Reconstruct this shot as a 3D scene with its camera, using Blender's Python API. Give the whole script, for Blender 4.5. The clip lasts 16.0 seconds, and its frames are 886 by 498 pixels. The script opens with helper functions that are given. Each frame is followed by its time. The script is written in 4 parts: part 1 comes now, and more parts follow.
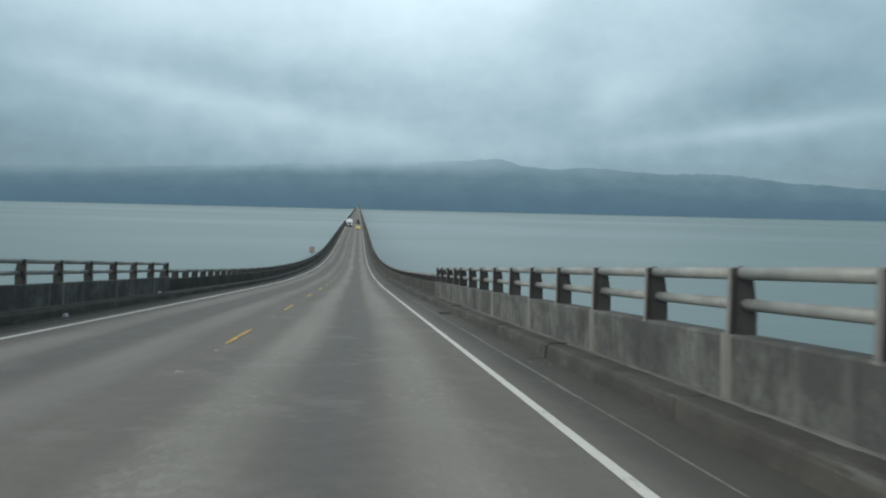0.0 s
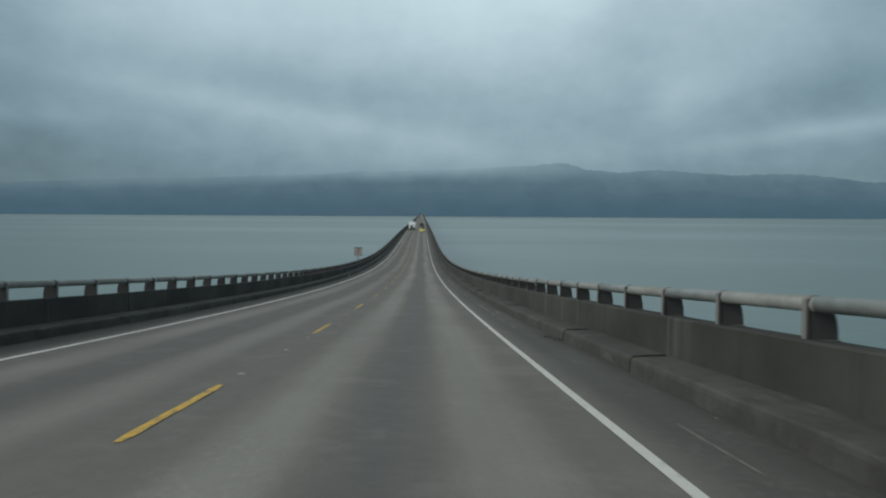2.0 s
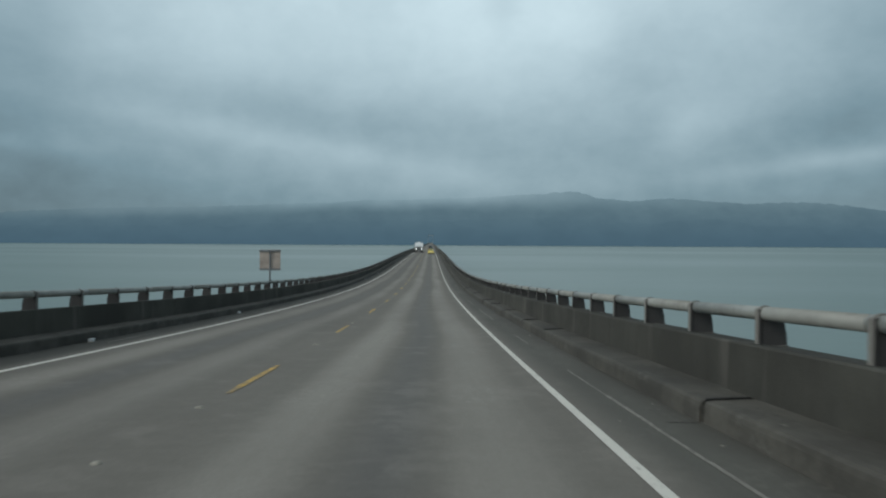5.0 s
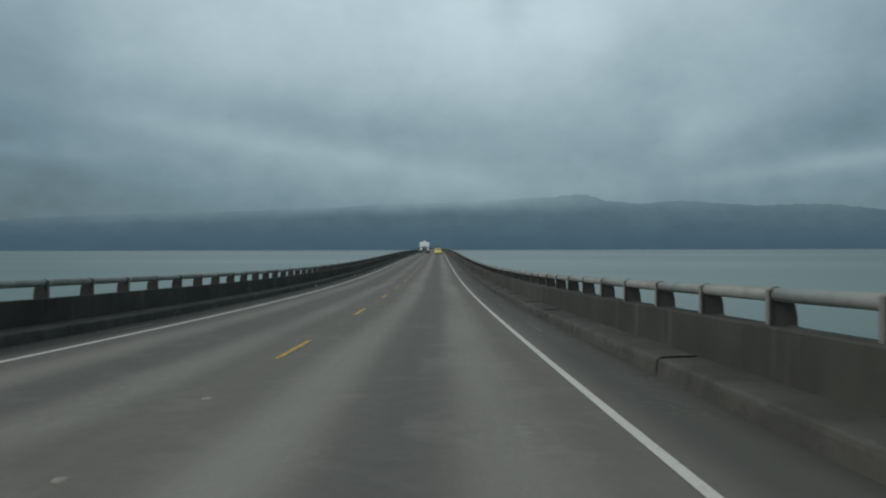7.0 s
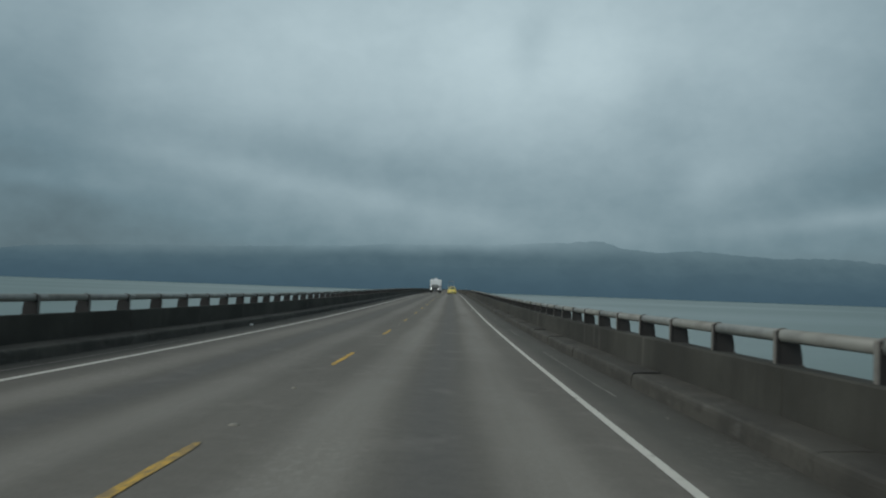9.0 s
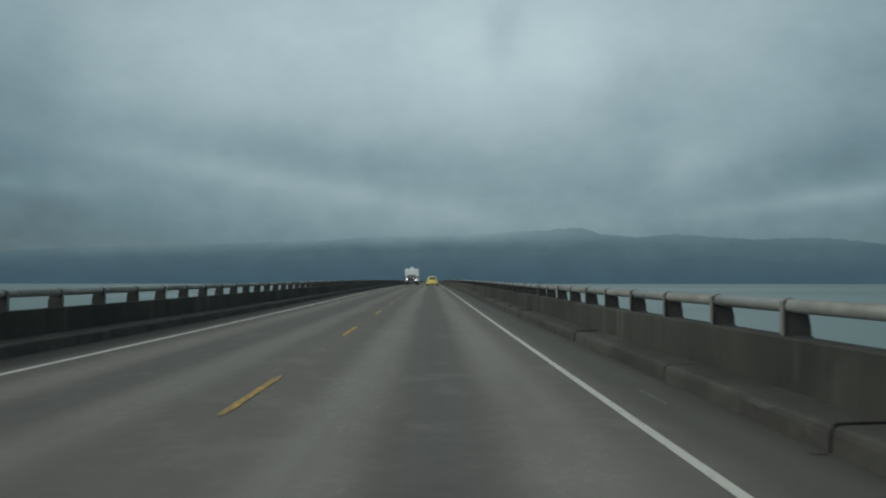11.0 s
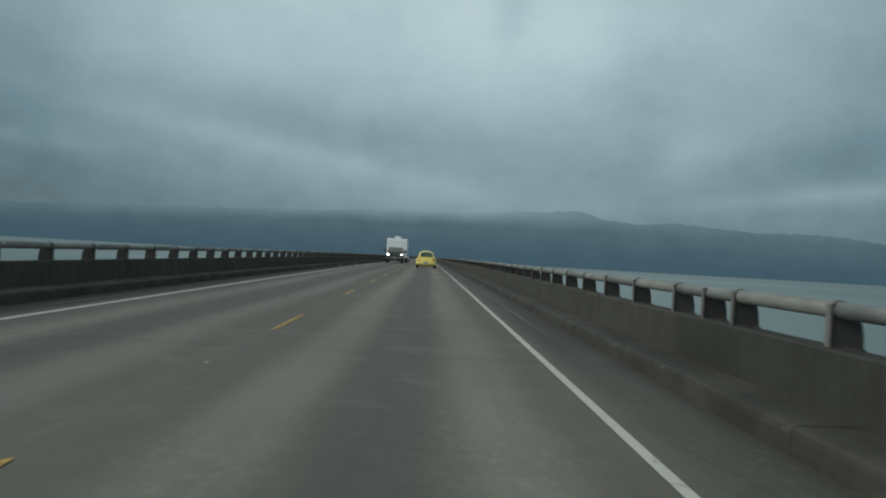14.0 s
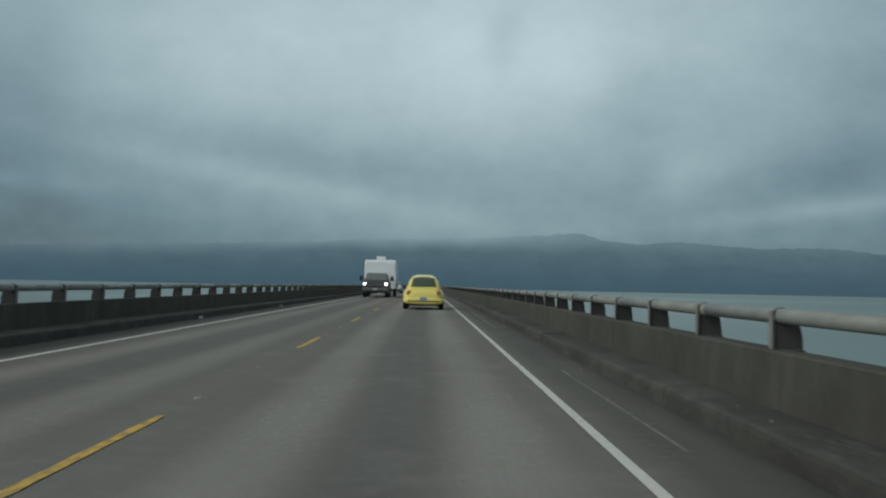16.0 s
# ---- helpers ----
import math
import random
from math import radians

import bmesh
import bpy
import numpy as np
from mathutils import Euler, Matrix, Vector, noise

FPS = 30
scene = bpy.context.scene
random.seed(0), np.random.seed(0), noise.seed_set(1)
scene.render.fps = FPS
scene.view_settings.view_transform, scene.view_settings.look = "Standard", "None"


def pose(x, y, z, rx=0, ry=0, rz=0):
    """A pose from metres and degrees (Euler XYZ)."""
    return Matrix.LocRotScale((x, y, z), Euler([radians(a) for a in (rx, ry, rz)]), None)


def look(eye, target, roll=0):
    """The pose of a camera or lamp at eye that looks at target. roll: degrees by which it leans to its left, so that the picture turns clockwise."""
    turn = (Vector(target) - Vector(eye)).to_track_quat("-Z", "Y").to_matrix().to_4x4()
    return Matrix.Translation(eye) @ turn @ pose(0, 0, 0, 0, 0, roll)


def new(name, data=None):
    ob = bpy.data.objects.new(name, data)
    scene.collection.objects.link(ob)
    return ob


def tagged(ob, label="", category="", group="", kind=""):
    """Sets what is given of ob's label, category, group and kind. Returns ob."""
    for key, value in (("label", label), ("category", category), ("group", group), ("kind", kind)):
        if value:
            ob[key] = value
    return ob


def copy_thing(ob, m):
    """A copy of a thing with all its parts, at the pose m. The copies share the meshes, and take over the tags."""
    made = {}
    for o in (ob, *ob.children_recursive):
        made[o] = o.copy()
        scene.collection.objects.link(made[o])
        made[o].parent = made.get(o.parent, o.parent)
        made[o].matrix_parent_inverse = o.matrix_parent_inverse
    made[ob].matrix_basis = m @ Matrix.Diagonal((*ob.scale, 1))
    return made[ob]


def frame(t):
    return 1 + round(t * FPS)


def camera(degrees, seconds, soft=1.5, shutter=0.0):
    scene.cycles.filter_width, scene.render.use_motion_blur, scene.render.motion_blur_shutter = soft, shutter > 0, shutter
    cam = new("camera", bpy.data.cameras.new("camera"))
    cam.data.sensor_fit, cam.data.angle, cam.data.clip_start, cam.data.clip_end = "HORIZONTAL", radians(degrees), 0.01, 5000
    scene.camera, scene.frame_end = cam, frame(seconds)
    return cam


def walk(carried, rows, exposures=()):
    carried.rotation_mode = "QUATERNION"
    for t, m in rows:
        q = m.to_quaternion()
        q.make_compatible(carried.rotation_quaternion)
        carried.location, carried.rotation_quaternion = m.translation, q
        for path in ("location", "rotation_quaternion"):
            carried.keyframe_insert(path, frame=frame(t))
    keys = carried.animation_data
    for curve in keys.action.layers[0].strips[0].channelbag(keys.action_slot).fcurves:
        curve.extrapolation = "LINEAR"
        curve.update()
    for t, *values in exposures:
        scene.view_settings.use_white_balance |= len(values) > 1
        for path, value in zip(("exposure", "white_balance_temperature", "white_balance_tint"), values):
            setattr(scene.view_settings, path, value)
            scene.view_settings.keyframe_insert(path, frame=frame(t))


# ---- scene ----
cam = camera(49.6, 16.0, soft=2.1, shutter=0.1)

# seconds, x, y, z, then yaw, pitch and lean in degrees
PATH = (
    (0.0, 1.838, -13.842, 2.041, -5.09, -2.54, 1.37),
    (0.5, 1.873, -3.350, 1.339, -3.11, -2.39, 0.79),
    (1.0, 1.890, 6.989, 0.687, -2.26, -1.49, 0.89),
    (1.5, 1.956, 16.990, 0.009, -1.25, -2.29, 0.50),
    (2.0, 1.953, 27.215, -0.685, -1.25, -2.18, 0.33),
    (2.5, 1.991, 37.647, -1.328, -0.85, -1.33, 0.71),
    (3.0, 1.957, 47.780, -1.993, -0.54, -4.01, 0.12),
    (3.5, 2.016, 58.445, -2.601, -0.01, -3.51, 0.57),
    (4.0, 2.012, 69.086, -3.203, -0.44, -4.66, 0.27),
    (4.5, 2.027, 79.809, -3.707, -0.73, -2.96, 0.11),
    (5.0, 2.050, 90.498, -4.199, -0.70, -0.40, 0.31),
    (5.2, 2.014, 94.689, -4.395, -0.63, -0.00, 0.70),
    (7.3, 2.005, 139.155, -5.943, -0.23, -0.12, -0.18),
    (7.5, 1.977, 143.279, -6.030, 0.17, 0.78, 0.21),
    (8.0, 1.973, 153.802, -6.297, 0.45, 1.54, -0.40),
    (8.5, 1.887, 164.109, -6.425, 0.33, 1.81, 1.09),
    (8.7, 1.849, 168.179, -6.487, 0.70, 2.15, 2.13),
    (10.8, 1.729, 211.050, -6.748, -1.22, 2.82, -0.06),
    (11.0, 1.721, 214.914, -6.758, -0.72, 1.92, 0.03),
    (11.5, 1.835, 225.500, -6.755, 0.02, 1.41, -0.71),
    (12.0, 1.764, 235.699, -6.694, 0.17, 2.76, 2.73),
    (12.5, 1.874, 246.152, -6.704, 0.48, 0.21, 2.09),
    (13.0, 1.901, 256.456, -6.617, -0.08, -0.35, 2.70),
    (13.5, 1.962, 266.717, -6.599, -0.98, 0.38, 2.55),
    (14.0, 1.969, 277.013, -6.547, -0.93, 0.54, 3.26),
    (14.5, 2.013, 287.205, -6.544, -0.84, 1.40, 2.21),
    (15.0, 2.060, 297.607, -6.477, -1.45, 1.41, 0.83),
    (15.5, 2.087, 308.259, -6.479, -1.05, 2.10, -0.96),
    (16.0, 2.068, 318.557, -6.458, -0.90, 2.18, 1.16),
)


def heading(x, y, z, yaw, pitch, lean):
    a, b = radians(yaw), radians(pitch)
    ahead = Vector((-math.sin(a) * math.cos(b), math.cos(a) * math.cos(b), math.sin(b)))
    return look((x, y, z), Vector((x, y, z)) + ahead, lean)


EXPOSURES = ((0.0, 0.48, 6330, 10), (0.5, 0.31, 6330, 10), (1.0, 0.19, 6350, 10), (2.0, 0.03, 6320, 8.5), (5.0, 0.07, 6350, 8.5), (7.3, -0.20, 6370, 8),
             (8.0, -0.26, 6420, 8), (12.0, -0.28, 6430, 6), (16.0, -0.20, 6420, 6))
walk(cam, [(row[0], heading(*row[1:])) for row in PATH], EXPOSURES)

# ---- sky and light ----
HILL_AZ = 0.1697  # bearing of the notch beside the highest hill
VIEW = 1697.0     # small angles below are given in 1/1697 of a radian


def make_world():
    world = bpy.data.worlds.new("overcast_sky")
    scene.world = world
    world.use_nodes = True
    nt = world.node_tree
    nt.nodes.clear()

    def m(op, a, b=0.0, c=0.0):
        n = nt.nodes.new("ShaderNodeMath")
        n.operation = op
        for k, v in enumerate((a, b, c)):
            if isinstance(v, (int, float)):
                n.inputs[k].default_value = v
            else:
                nt.links.new(v, n.inputs[k])
        return n.outputs[0]

    co = nt.nodes.new("ShaderNodeTexCoord")
    sep = nt.nodes.new("ShaderNodeSeparateXYZ")
    nt.links.new(co.outputs["Generated"], sep.inputs[0])
    x, y, z = sep.outputs
    az = m("SUBTRACT", m("ARCTAN2", x, y), HILL_AZ)
    el = m("ARCSINE", z)
    # clouds on a flat layer overhead, squeezed towards the horizon
    up = m("ADD", m("MAXIMUM", z, 0.0), 0.22)
    flat = nt.nodes.new("ShaderNodeCombineXYZ")
    nt.links.new(m("DIVIDE", x, up), flat.inputs[0])
    nt.links.new(m("DIVIDE", y, up), flat.inputs[1])

    def cloud(scale, detail, rough, warp=0.0):
        n = nt.nodes.new("ShaderNodeTexNoise")
        n.inputs["Scale"].default_value = scale
        n.inputs["Detail"].default_value = detail
        n.inputs["Roughness"].default_value = rough
        n.inputs["Distortion"].default_value = warp
        nt.links.new(flat.outputs[0], n.inputs["Vector"])
        return m("SUBTRACT", n.outputs["Fac"], 0.5)

    ramp = nt.nodes.new("ShaderNodeValToRGB")
    nt.links.new(el, ramp.inputs[0])
    stops = ((0.0, 0.27), (0.035, 0.285), (0.06, 0.34), (0.12, 0.43), (0.18, 0.525), (0.25, 0.61), (0.40, 0.58), (0.7, 0.46), (1.0, 0.40))
    while len(ramp.color_ramp.elements) < len(stops):
        ramp.color_ramp.elements.new(0.5)
    for e, (at, v) in zip(ramp.color_ramp.elements, stops):
        e.position, e.color = at, (v, v, v, 1)
    lum = ramp.outputs[0]
    # the larger cloud forms: bearing from the hill, height, widths, slant, brightness
    forms = ((-190, 380, 170, 95, 0.0, 0.13), (-160, 432, 30, 46, 0.0, -0.10), (-690, 375, 210, 105, 0.1, 0.085), (148, 194, 30, 28, 0.3, 0.05),
             (225, 226, 75, 40, 0.45, 0.055), (415, 143, 175, 14, 0.12, 0.105), (-560, 174, 250, 20, -0.165, 0.085), (-470, 225, 330, 32, -0.14, -0.05),
             (-1040, 270, 130, 170, 0.0, -0.10), (395, 205, 130, 40, 0.12, -0.085), (470, 390, 140, 150, 0.0, -0.10), (-300, 108, 260, 40, -0.06, 0.045),
             (-985, 157, 110, 12, -0.03, 0.05), (-900, 110, 260, 34, -0.06, -0.04), (-20, 400, 45, 60, 0.0, 0.06), (70, 330, 70, 60, 0.1, -0.04))
    for du, de, wide, high, slant, amount in forms:
        a = m("SUBTRACT", az, du / VIEW)
        b = m("SUBTRACT", m("SUBTRACT", el, de / VIEW), m("MULTIPLY", a, slant))
        a = m("MULTIPLY", a, VIEW / wide)
        b = m("MULTIPLY", b, VIEW / high)
        g = m("EXPONENT", m("MULTIPLY", m("ADD", m("MULTIPLY", a, a), m("MULTIPLY", b, b)), -0.7))
        lum = m("MULTIPLY_ADD", g, amount, lum)
    lum = m("MULTIPLY_ADD", cloud(0.8, 4, 0.5, 0.2), 0.10, lum)
    lum = m("MULTIPLY_ADD", cloud(2.6, 6, 0.55, 0.3), 0.055, lum)
    # soft billows, a little wider than high
    puff = nt.nodes.new("ShaderNodeCombineXYZ")
    nt.links.new(m("MULTIPLY", az, 8.0), puff.inputs[0])
    nt.links.new(m("MULTIPLY", el, 11.0), puff.inputs[1])
    soft = nt.nodes.new("ShaderNodeTexNoise")
    soft.inputs["Scale"].default_value, soft.inputs["Detail"].default_value = 2.1, 6
    soft.inputs["Roughness"].default_value, soft.inputs["Distortion"].default_value = 0.55, 0.15
    nt.links.new(puff.outputs[0], soft.inputs["Vector"])
    lum = m("MULTIPLY_ADD", m("SUBTRACT", soft.outputs["Fac"], 0.5), 0.12, lum)
    curl = nt.nodes.new("ShaderNodeTexNoise")
    curl.inputs["Scale"].default_value, curl.inputs["Detail"].default_value = 5.5, 5
    curl.inputs["Roughness"].default_value, curl.inputs["Distortion"].default_value = 0.5, 0.3
    nt.links.new(puff.outputs[0], curl.inputs["Vector"])
    lum = m("MULTIPLY_ADD", m("SUBTRACT", curl.outputs["Fac"], 0.5), 0.045, lum)
    # dimmed to either side of the way ahead, in place of lens fall-off
    off = m("ADD", az, 0.03)
    lum = m("MULTIPLY", lum, m("SUBTRACT", 1.0, m("MINIMUM", m("MULTIPLY", m("MULTIPLY", off, off), 1.1), 0.3)))
    # brighter towards the hidden sun in the west
    lean = m("ADD", m("ADD", 0.95, m("MULTIPLY", y, 0.05)), m("MULTIPLY", x, -0.22))
    lum = m("MULTIPLY", lum, m("MINIMUM", m("MAXIMUM", lean, 0.35), 1.15))
    # the way back lies under thinner, brighter cloud
    back = m("MINIMUM", m("MAXIMUM", m("MULTIPLY", y, -1.0), 0.0), 1.0)
    lum = m("MULTIPLY", lum, m("ADD", 1.0, m("MULTIPLY", back, 0.6)))
    # out-of-view eastern sky dimmed, added to keep the east-facing walls darker
    east_dim = m("MINIMUM", m("MAXIMUM", m("MULTIPLY", m("SUBTRACT", x, 0.47), 3.2), 0.0), 1.0)
    lum = m("MULTIPLY", lum, m("SUBTRACT", 1.0, m("MULTIPLY", east_dim, 0.10)))
    lum = m("MAXIMUM", lum, 0.045)
    grey = nt.nodes.new("ShaderNodeValToRGB")
    nt.links.new(lum, grey.inputs[0])
    tones = ((0.0, (0, 0, 0)), (0.28, (0.194, 0.287, 0.334)), (0.5, (0.403, 0.52, 0.572)), (1.0, (0.885, 1.05, 1.10)))
    while len(grey.color_ramp.elements) < len(tones):
        grey.color_ramp.elements.new(0.5)
    for e, (at, c) in zip(grey.color_ramp.elements, tones):
        e.position, e.color = at, (*c, 1)
    sky = nt.nodes.new("ShaderNodeTexSky")
    sky.sky_type = "NISHITA"
    sky.sun_disc = False
    sky.sun_elevation, sky.sun_rotation = radians(35), radians(-114)
    thin = nt.nodes.new("ShaderNodeBackground")
    thin.inputs[1].default_value = 0.05
    nt.links.new(sky.outputs[0], thin.inputs[0])
    thick = nt.nodes.new("ShaderNodeBackground")
    thick.inputs[1].default_value = 1.0
    # overhead the cloud is thinner and whiter than at the horizon
    warm = nt.nodes.new("ShaderNodeMix")
    warm.data_type, warm.blend_type = "RGBA", "MULTIPLY"
    nt.links.new(m("MINIMUM", m("MAXIMUM", m("MULTIPLY", m("SUBTRACT", el, 0.3), 2.0), 0.0), 1.0), warm.inputs[0])
    nt.links.new(grey.outputs[0], warm.inputs[6])
    warm.inputs[7].default_value = (1.28, 1.0, 0.90, 1)
    nt.links.new(warm.outputs[2], thick.inputs[0])
    both = nt.nodes.new("ShaderNodeMixShader")
    both.inputs[0].default_value = 0.94
    nt.links.new(thin.outputs[0], both.inputs[1])
    nt.links.new(thick.outputs[0], both.inputs[2])
    out = nt.nodes.new("ShaderNodeOutputWorld")
    nt.links.new(both.outputs[0], out.inputs[0])


make_world()
sun = new("sun", bpy.data.lights.new("sun", "SUN"))
sun.data.energy, sun.data.angle, sun.data.color = 1.4, radians(35), (1.0, 0.96, 0.88)
sun.matrix_world = look((-80, -35, 60), (0, 0, 0))

# ---- materials ----


class Nodes:
    """Short hand for building one material."""

    def __init__(self, name):
        self.mat = bpy.data.materials.new(name)
        self.mat.use_nodes = True
        self.nt = self.mat.node_tree
        self.bsdf = self.nt.nodes["Principled BSDF"]
        self.out = self.nt.nodes["Material Output"]
        geo = self.nt.nodes.new("ShaderNodeNewGeometry")
        self.pos = geo.outputs["Position"]
        sep = self.nt.nodes.new("ShaderNodeSeparateXYZ")
        self.link(self.pos, sep.inputs[0])
        self.x, self.y, self.z = sep.outputs

    def link(self, a, b):
        self.nt.links.new(a, b)

    def put(self, socket, v):
        if isinstance(v, (int, float)):
            socket.default_value = v
        elif isinstance(v, tuple):
            socket.default_value = (*v, 1) if len(v) == 3 else v
        else:
            self.link(v, socket)

    def m(self, op, a, b=0.0, c=0.0):
        n = self.nt.nodes.new("ShaderNodeMath")
        n.operation = op
        for k, v in enumerate((a, b, c)):
            self.put(n.inputs[k], v)
        return n.outputs[0]

    def span(self, v, lo, hi, a=0.0, b=1.0):
        n = self.nt.nodes.new("ShaderNodeMapRange")
        n.interpolation_type = "SMOOTHSTEP"
        for k, w in enumerate((v, lo, hi, a, b)):
            self.put(n.inputs[k], w)
        return n.outputs[0]

    def noise(self, scale, detail=4.0, rough=0.55, stretch=(1, 1, 1), vec=None, warp=0.0):
        mp = self.nt.nodes.new("ShaderNodeMapping")
        mp.inputs["Scale"].default_value = stretch
        self.link(vec or self.pos, mp.inputs[0])
        n = self.nt.nodes.new("ShaderNodeTexNoise")
        n.inputs["Scale"].default_value = scale
        n.inputs["Detail"].default_value = detail
        n.inputs["Roughness"].default_value = rough
        n.inputs["Distortion"].default_value = warp
        self.link(mp.outputs[0], n.inputs["Vector"])
        return n.outputs["Fac"]

    def mix(self, fac, a, b, how="MIX"):
        n = self.nt.nodes.new("ShaderNodeMix")
        n.data_type = "RGBA"
        n.blend_type = how
        self.put(n.inputs[0], fac)
        self.put(n.inputs[6], a)
        self.put(n.inputs[7], b)
        return n.outputs[2]

    def bump(self, height, strength=0.3, distance=0.01):
        n = self.nt.nodes.new("ShaderNodeBump")
        n.inputs["Strength"].default_value = strength
        n.inputs["Distance"].default_value = distance
        self.link(height, n.inputs["Height"])
        self.link(n.outputs[0], self.bsdf.inputs["Normal"])

    def finish(self, color, rough=0.8, metal=0.0, spec=0.5):
        self.put(self.bsdf.inputs["Base Color"], color)
        self.put(self.bsdf.inputs["Roughness"], rough)
        self.put(self.bsdf.inputs["Metallic"], metal)
        self.put(self.bsdf.inputs["Specular IOR Level"], spec)
        return self.mat


def plain(name, color, rough=0.6, metal=0.0, vary=0.15, scale=6.0, spec=0.5):
    s = Nodes(name)
    n = s.noise(scale, 5)
    c = s.mix(s.span(n, 0.3, 0.7), tuple(v * (1 - vary) for v in color), tuple(min(1, v * (1 + vary)) for v in color))
    return s.finish(c, rough, metal, spec)


def concrete(name, light, dark, streaks=0.4, grime=0.5):
    s = Nodes(name)
    big = s.span(s.noise(0.55, 5, 0.6), 0.32, 0.68)
    mid = s.span(s.noise(3.5, 6, 0.65), 0.3, 0.72)
    run = s.span(s.noise(1.0, 5, 0.6, (1.0, 3.2, 0.22)), 0.42, 0.62)
    fine = s.noise(45, 4, 0.6)
    c = s.mix(s.m("MULTIPLY", big, grime), light, dark)
    c = s.mix(s.m("MULTIPLY", run, streaks), c, tuple(v * 0.45 for v in dark))
    c = s.mix(s.m("MULTIPLY", mid, 0.35), c, tuple(v * 0.7 for v in dark))
    c = s.mix(0.5, c, s.mix(fine, (0.35, 0.35, 0.35), (0.65, 0.65, 0.65)), "OVERLAY")
    s.bump(s.m("ADD", fine, s.m("MULTIPLY", mid, 0.6)), 0.35, 0.008)
    return s.finish(c, 0.9, 0, 0.25)


def stained_wall():
    """Pale cast concrete with dark algae blotches and a few lime runs."""
    s = Nodes("pale_stained_concrete")
    blot = s.span(s.noise(0.9, 6, 0.65, (1, 1, 1.6)), 0.36, 0.60)
    small = s.span(s.noise(5.0, 6, 0.7, (1, 1, 0.6)), 0.35, 0.75)
    lime = s.span(s.noise(1.0, 5, 0.65, (1.0, 2.6, 0.16)), 0.53, 0.64)
    wet = s.span(s.noise(1.0, 5, 0.65, (1.0, 3.4, 0.3), warp=0.3), 0.50, 0.66)
    fine = s.noise(60, 4, 0.6)
    lichen = s.span(s.noise(8.0, 5, 0.7, (1, 1, 1.2)), 0.50, 0.62)
    c = s.mix(blot, (0.172, 0.174, 0.158), (0.082, 0.084, 0.079))
    c = s.mix(s.m("MULTIPLY", small, 0.55), c, (0.060, 0.062, 0.058))
    c = s.mix(s.m("MULTIPLY", wet, 0.40), c, (0.045, 0.047, 0.045))
    c = s.mix(s.m("MULTIPLY", lime, 0.28), c, (0.210, 0.210, 0.190))
    c = s.mix(s.m("MULTIPLY", lichen, 0.35), c, (0.050, 0.052, 0.049))
    c = s.mix(0.5, c, s.mix(fine, (0.35, 0.35, 0.35), (0.65, 0.65, 0.65)), "OVERLAY")
    s.bump(s.m("ADD", fine, small), 0.4, 0.008)
    return s.finish(c, 0.9, 0, 0.25)


def kerb_concrete():
    """Scuffed, silt-stained kerb concrete with spalled patches."""
    s = Nodes("grimy_kerb_concrete")
    big = s.span(s.noise(0.5, 5, 0.6), 0.34, 0.66)
    blot = s.span(s.noise(1.9, 6, 0.72, (1, 0.6, 1)), 0.42, 0.60)
    scuff = s.span(s.noise(2.6, 5, 0.7, (1.6, 0.35, 1.6)), 0.58, 0.68)
    pit = s.noise(16, 5, 0.7)
    fine = s.noise(60, 4, 0.6)
    c = s.mix(big, (0.096, 0.092, 0.080), (0.061, 0.059, 0.052))
    c = s.mix(s.m("MULTIPLY", blot, 0.52), c, (0.040, 0.038, 0.034))
    c = s.mix(s.m("MULTIPLY", scuff, 0.45), c, (0.150, 0.148, 0.136))
    c = s.mix(s.m("MULTIPLY", s.span(pit, 0.52, 0.66), 0.35), c, (0.045, 0.045, 0.040))
    c = s.mix(0.4, c, s.mix(fine, (0.35, 0.35, 0.35), (0.65, 0.65, 0.65)), "OVERLAY")
    s.bump(s.m("ADD", s.m("MULTIPLY", pit, 1.2), s.m("ADD", blot, s.m("MULTIPLY", fine, 0.4))), 0.38, 0.010)
    return s.finish(c, 0.85, 0, 0.32)


def parapet_concrete():
    """Old dark cast concrete: brown algae blotches, paler rubbed patches, board marks and a dark splash band at the foot."""
    s = Nodes("dark_weathered_concrete")
    big = s.span(s.noise(0.30, 5, 0.6, (1, 1, 1.8)), 0.34, 0.66)
    mid = s.span(s.noise(2.6, 6, 0.68, (1, 1, 0.7)), 0.32, 0.72)
    run = s.span(s.noise(1.0, 5, 0.65, (1.0, 2.4, 0.20), warp=0.4), 0.52, 0.66)
    pale = s.span(s.noise(0.75, 4, 0.6, (1, 1.7, 0.25)), 0.59, 0.69)
    fine = s.noise(48, 4, 0.65)
    c = s.mix(big, (0.076, 0.076, 0.066), (0.042, 0.042, 0.037))
    c = s.mix(s.m("MULTIPLY", mid, 0.40), c, (0.045, 0.043, 0.036))
    c = s.mix(s.m("MULTIPLY", run, 0.30), c, (0.034, 0.032, 0.029))
    c = s.mix(s.m("MULTIPLY", pale, 0.42), c, (0.140, 0.134, 0.120))
    # the stretch past the expansion joint is newer, paler concrete
    c = s.mix(s.span(s.y, 287.3, 287.7, 0.0, 0.42), c, s.mix(mid, (0.135, 0.128, 0.108), (0.085, 0.080, 0.067)))
    c = s.mix(0.5, c, s.mix(fine, (0.33, 0.33, 0.33), (0.67, 0.67, 0.67)), "OVERLAY")
    s.bump(s.m("ADD", fine, s.m("MULTIPLY", mid, 0.8)), 0.4, 0.010)
    return s.finish(c, 0.9, 0, 0.25)


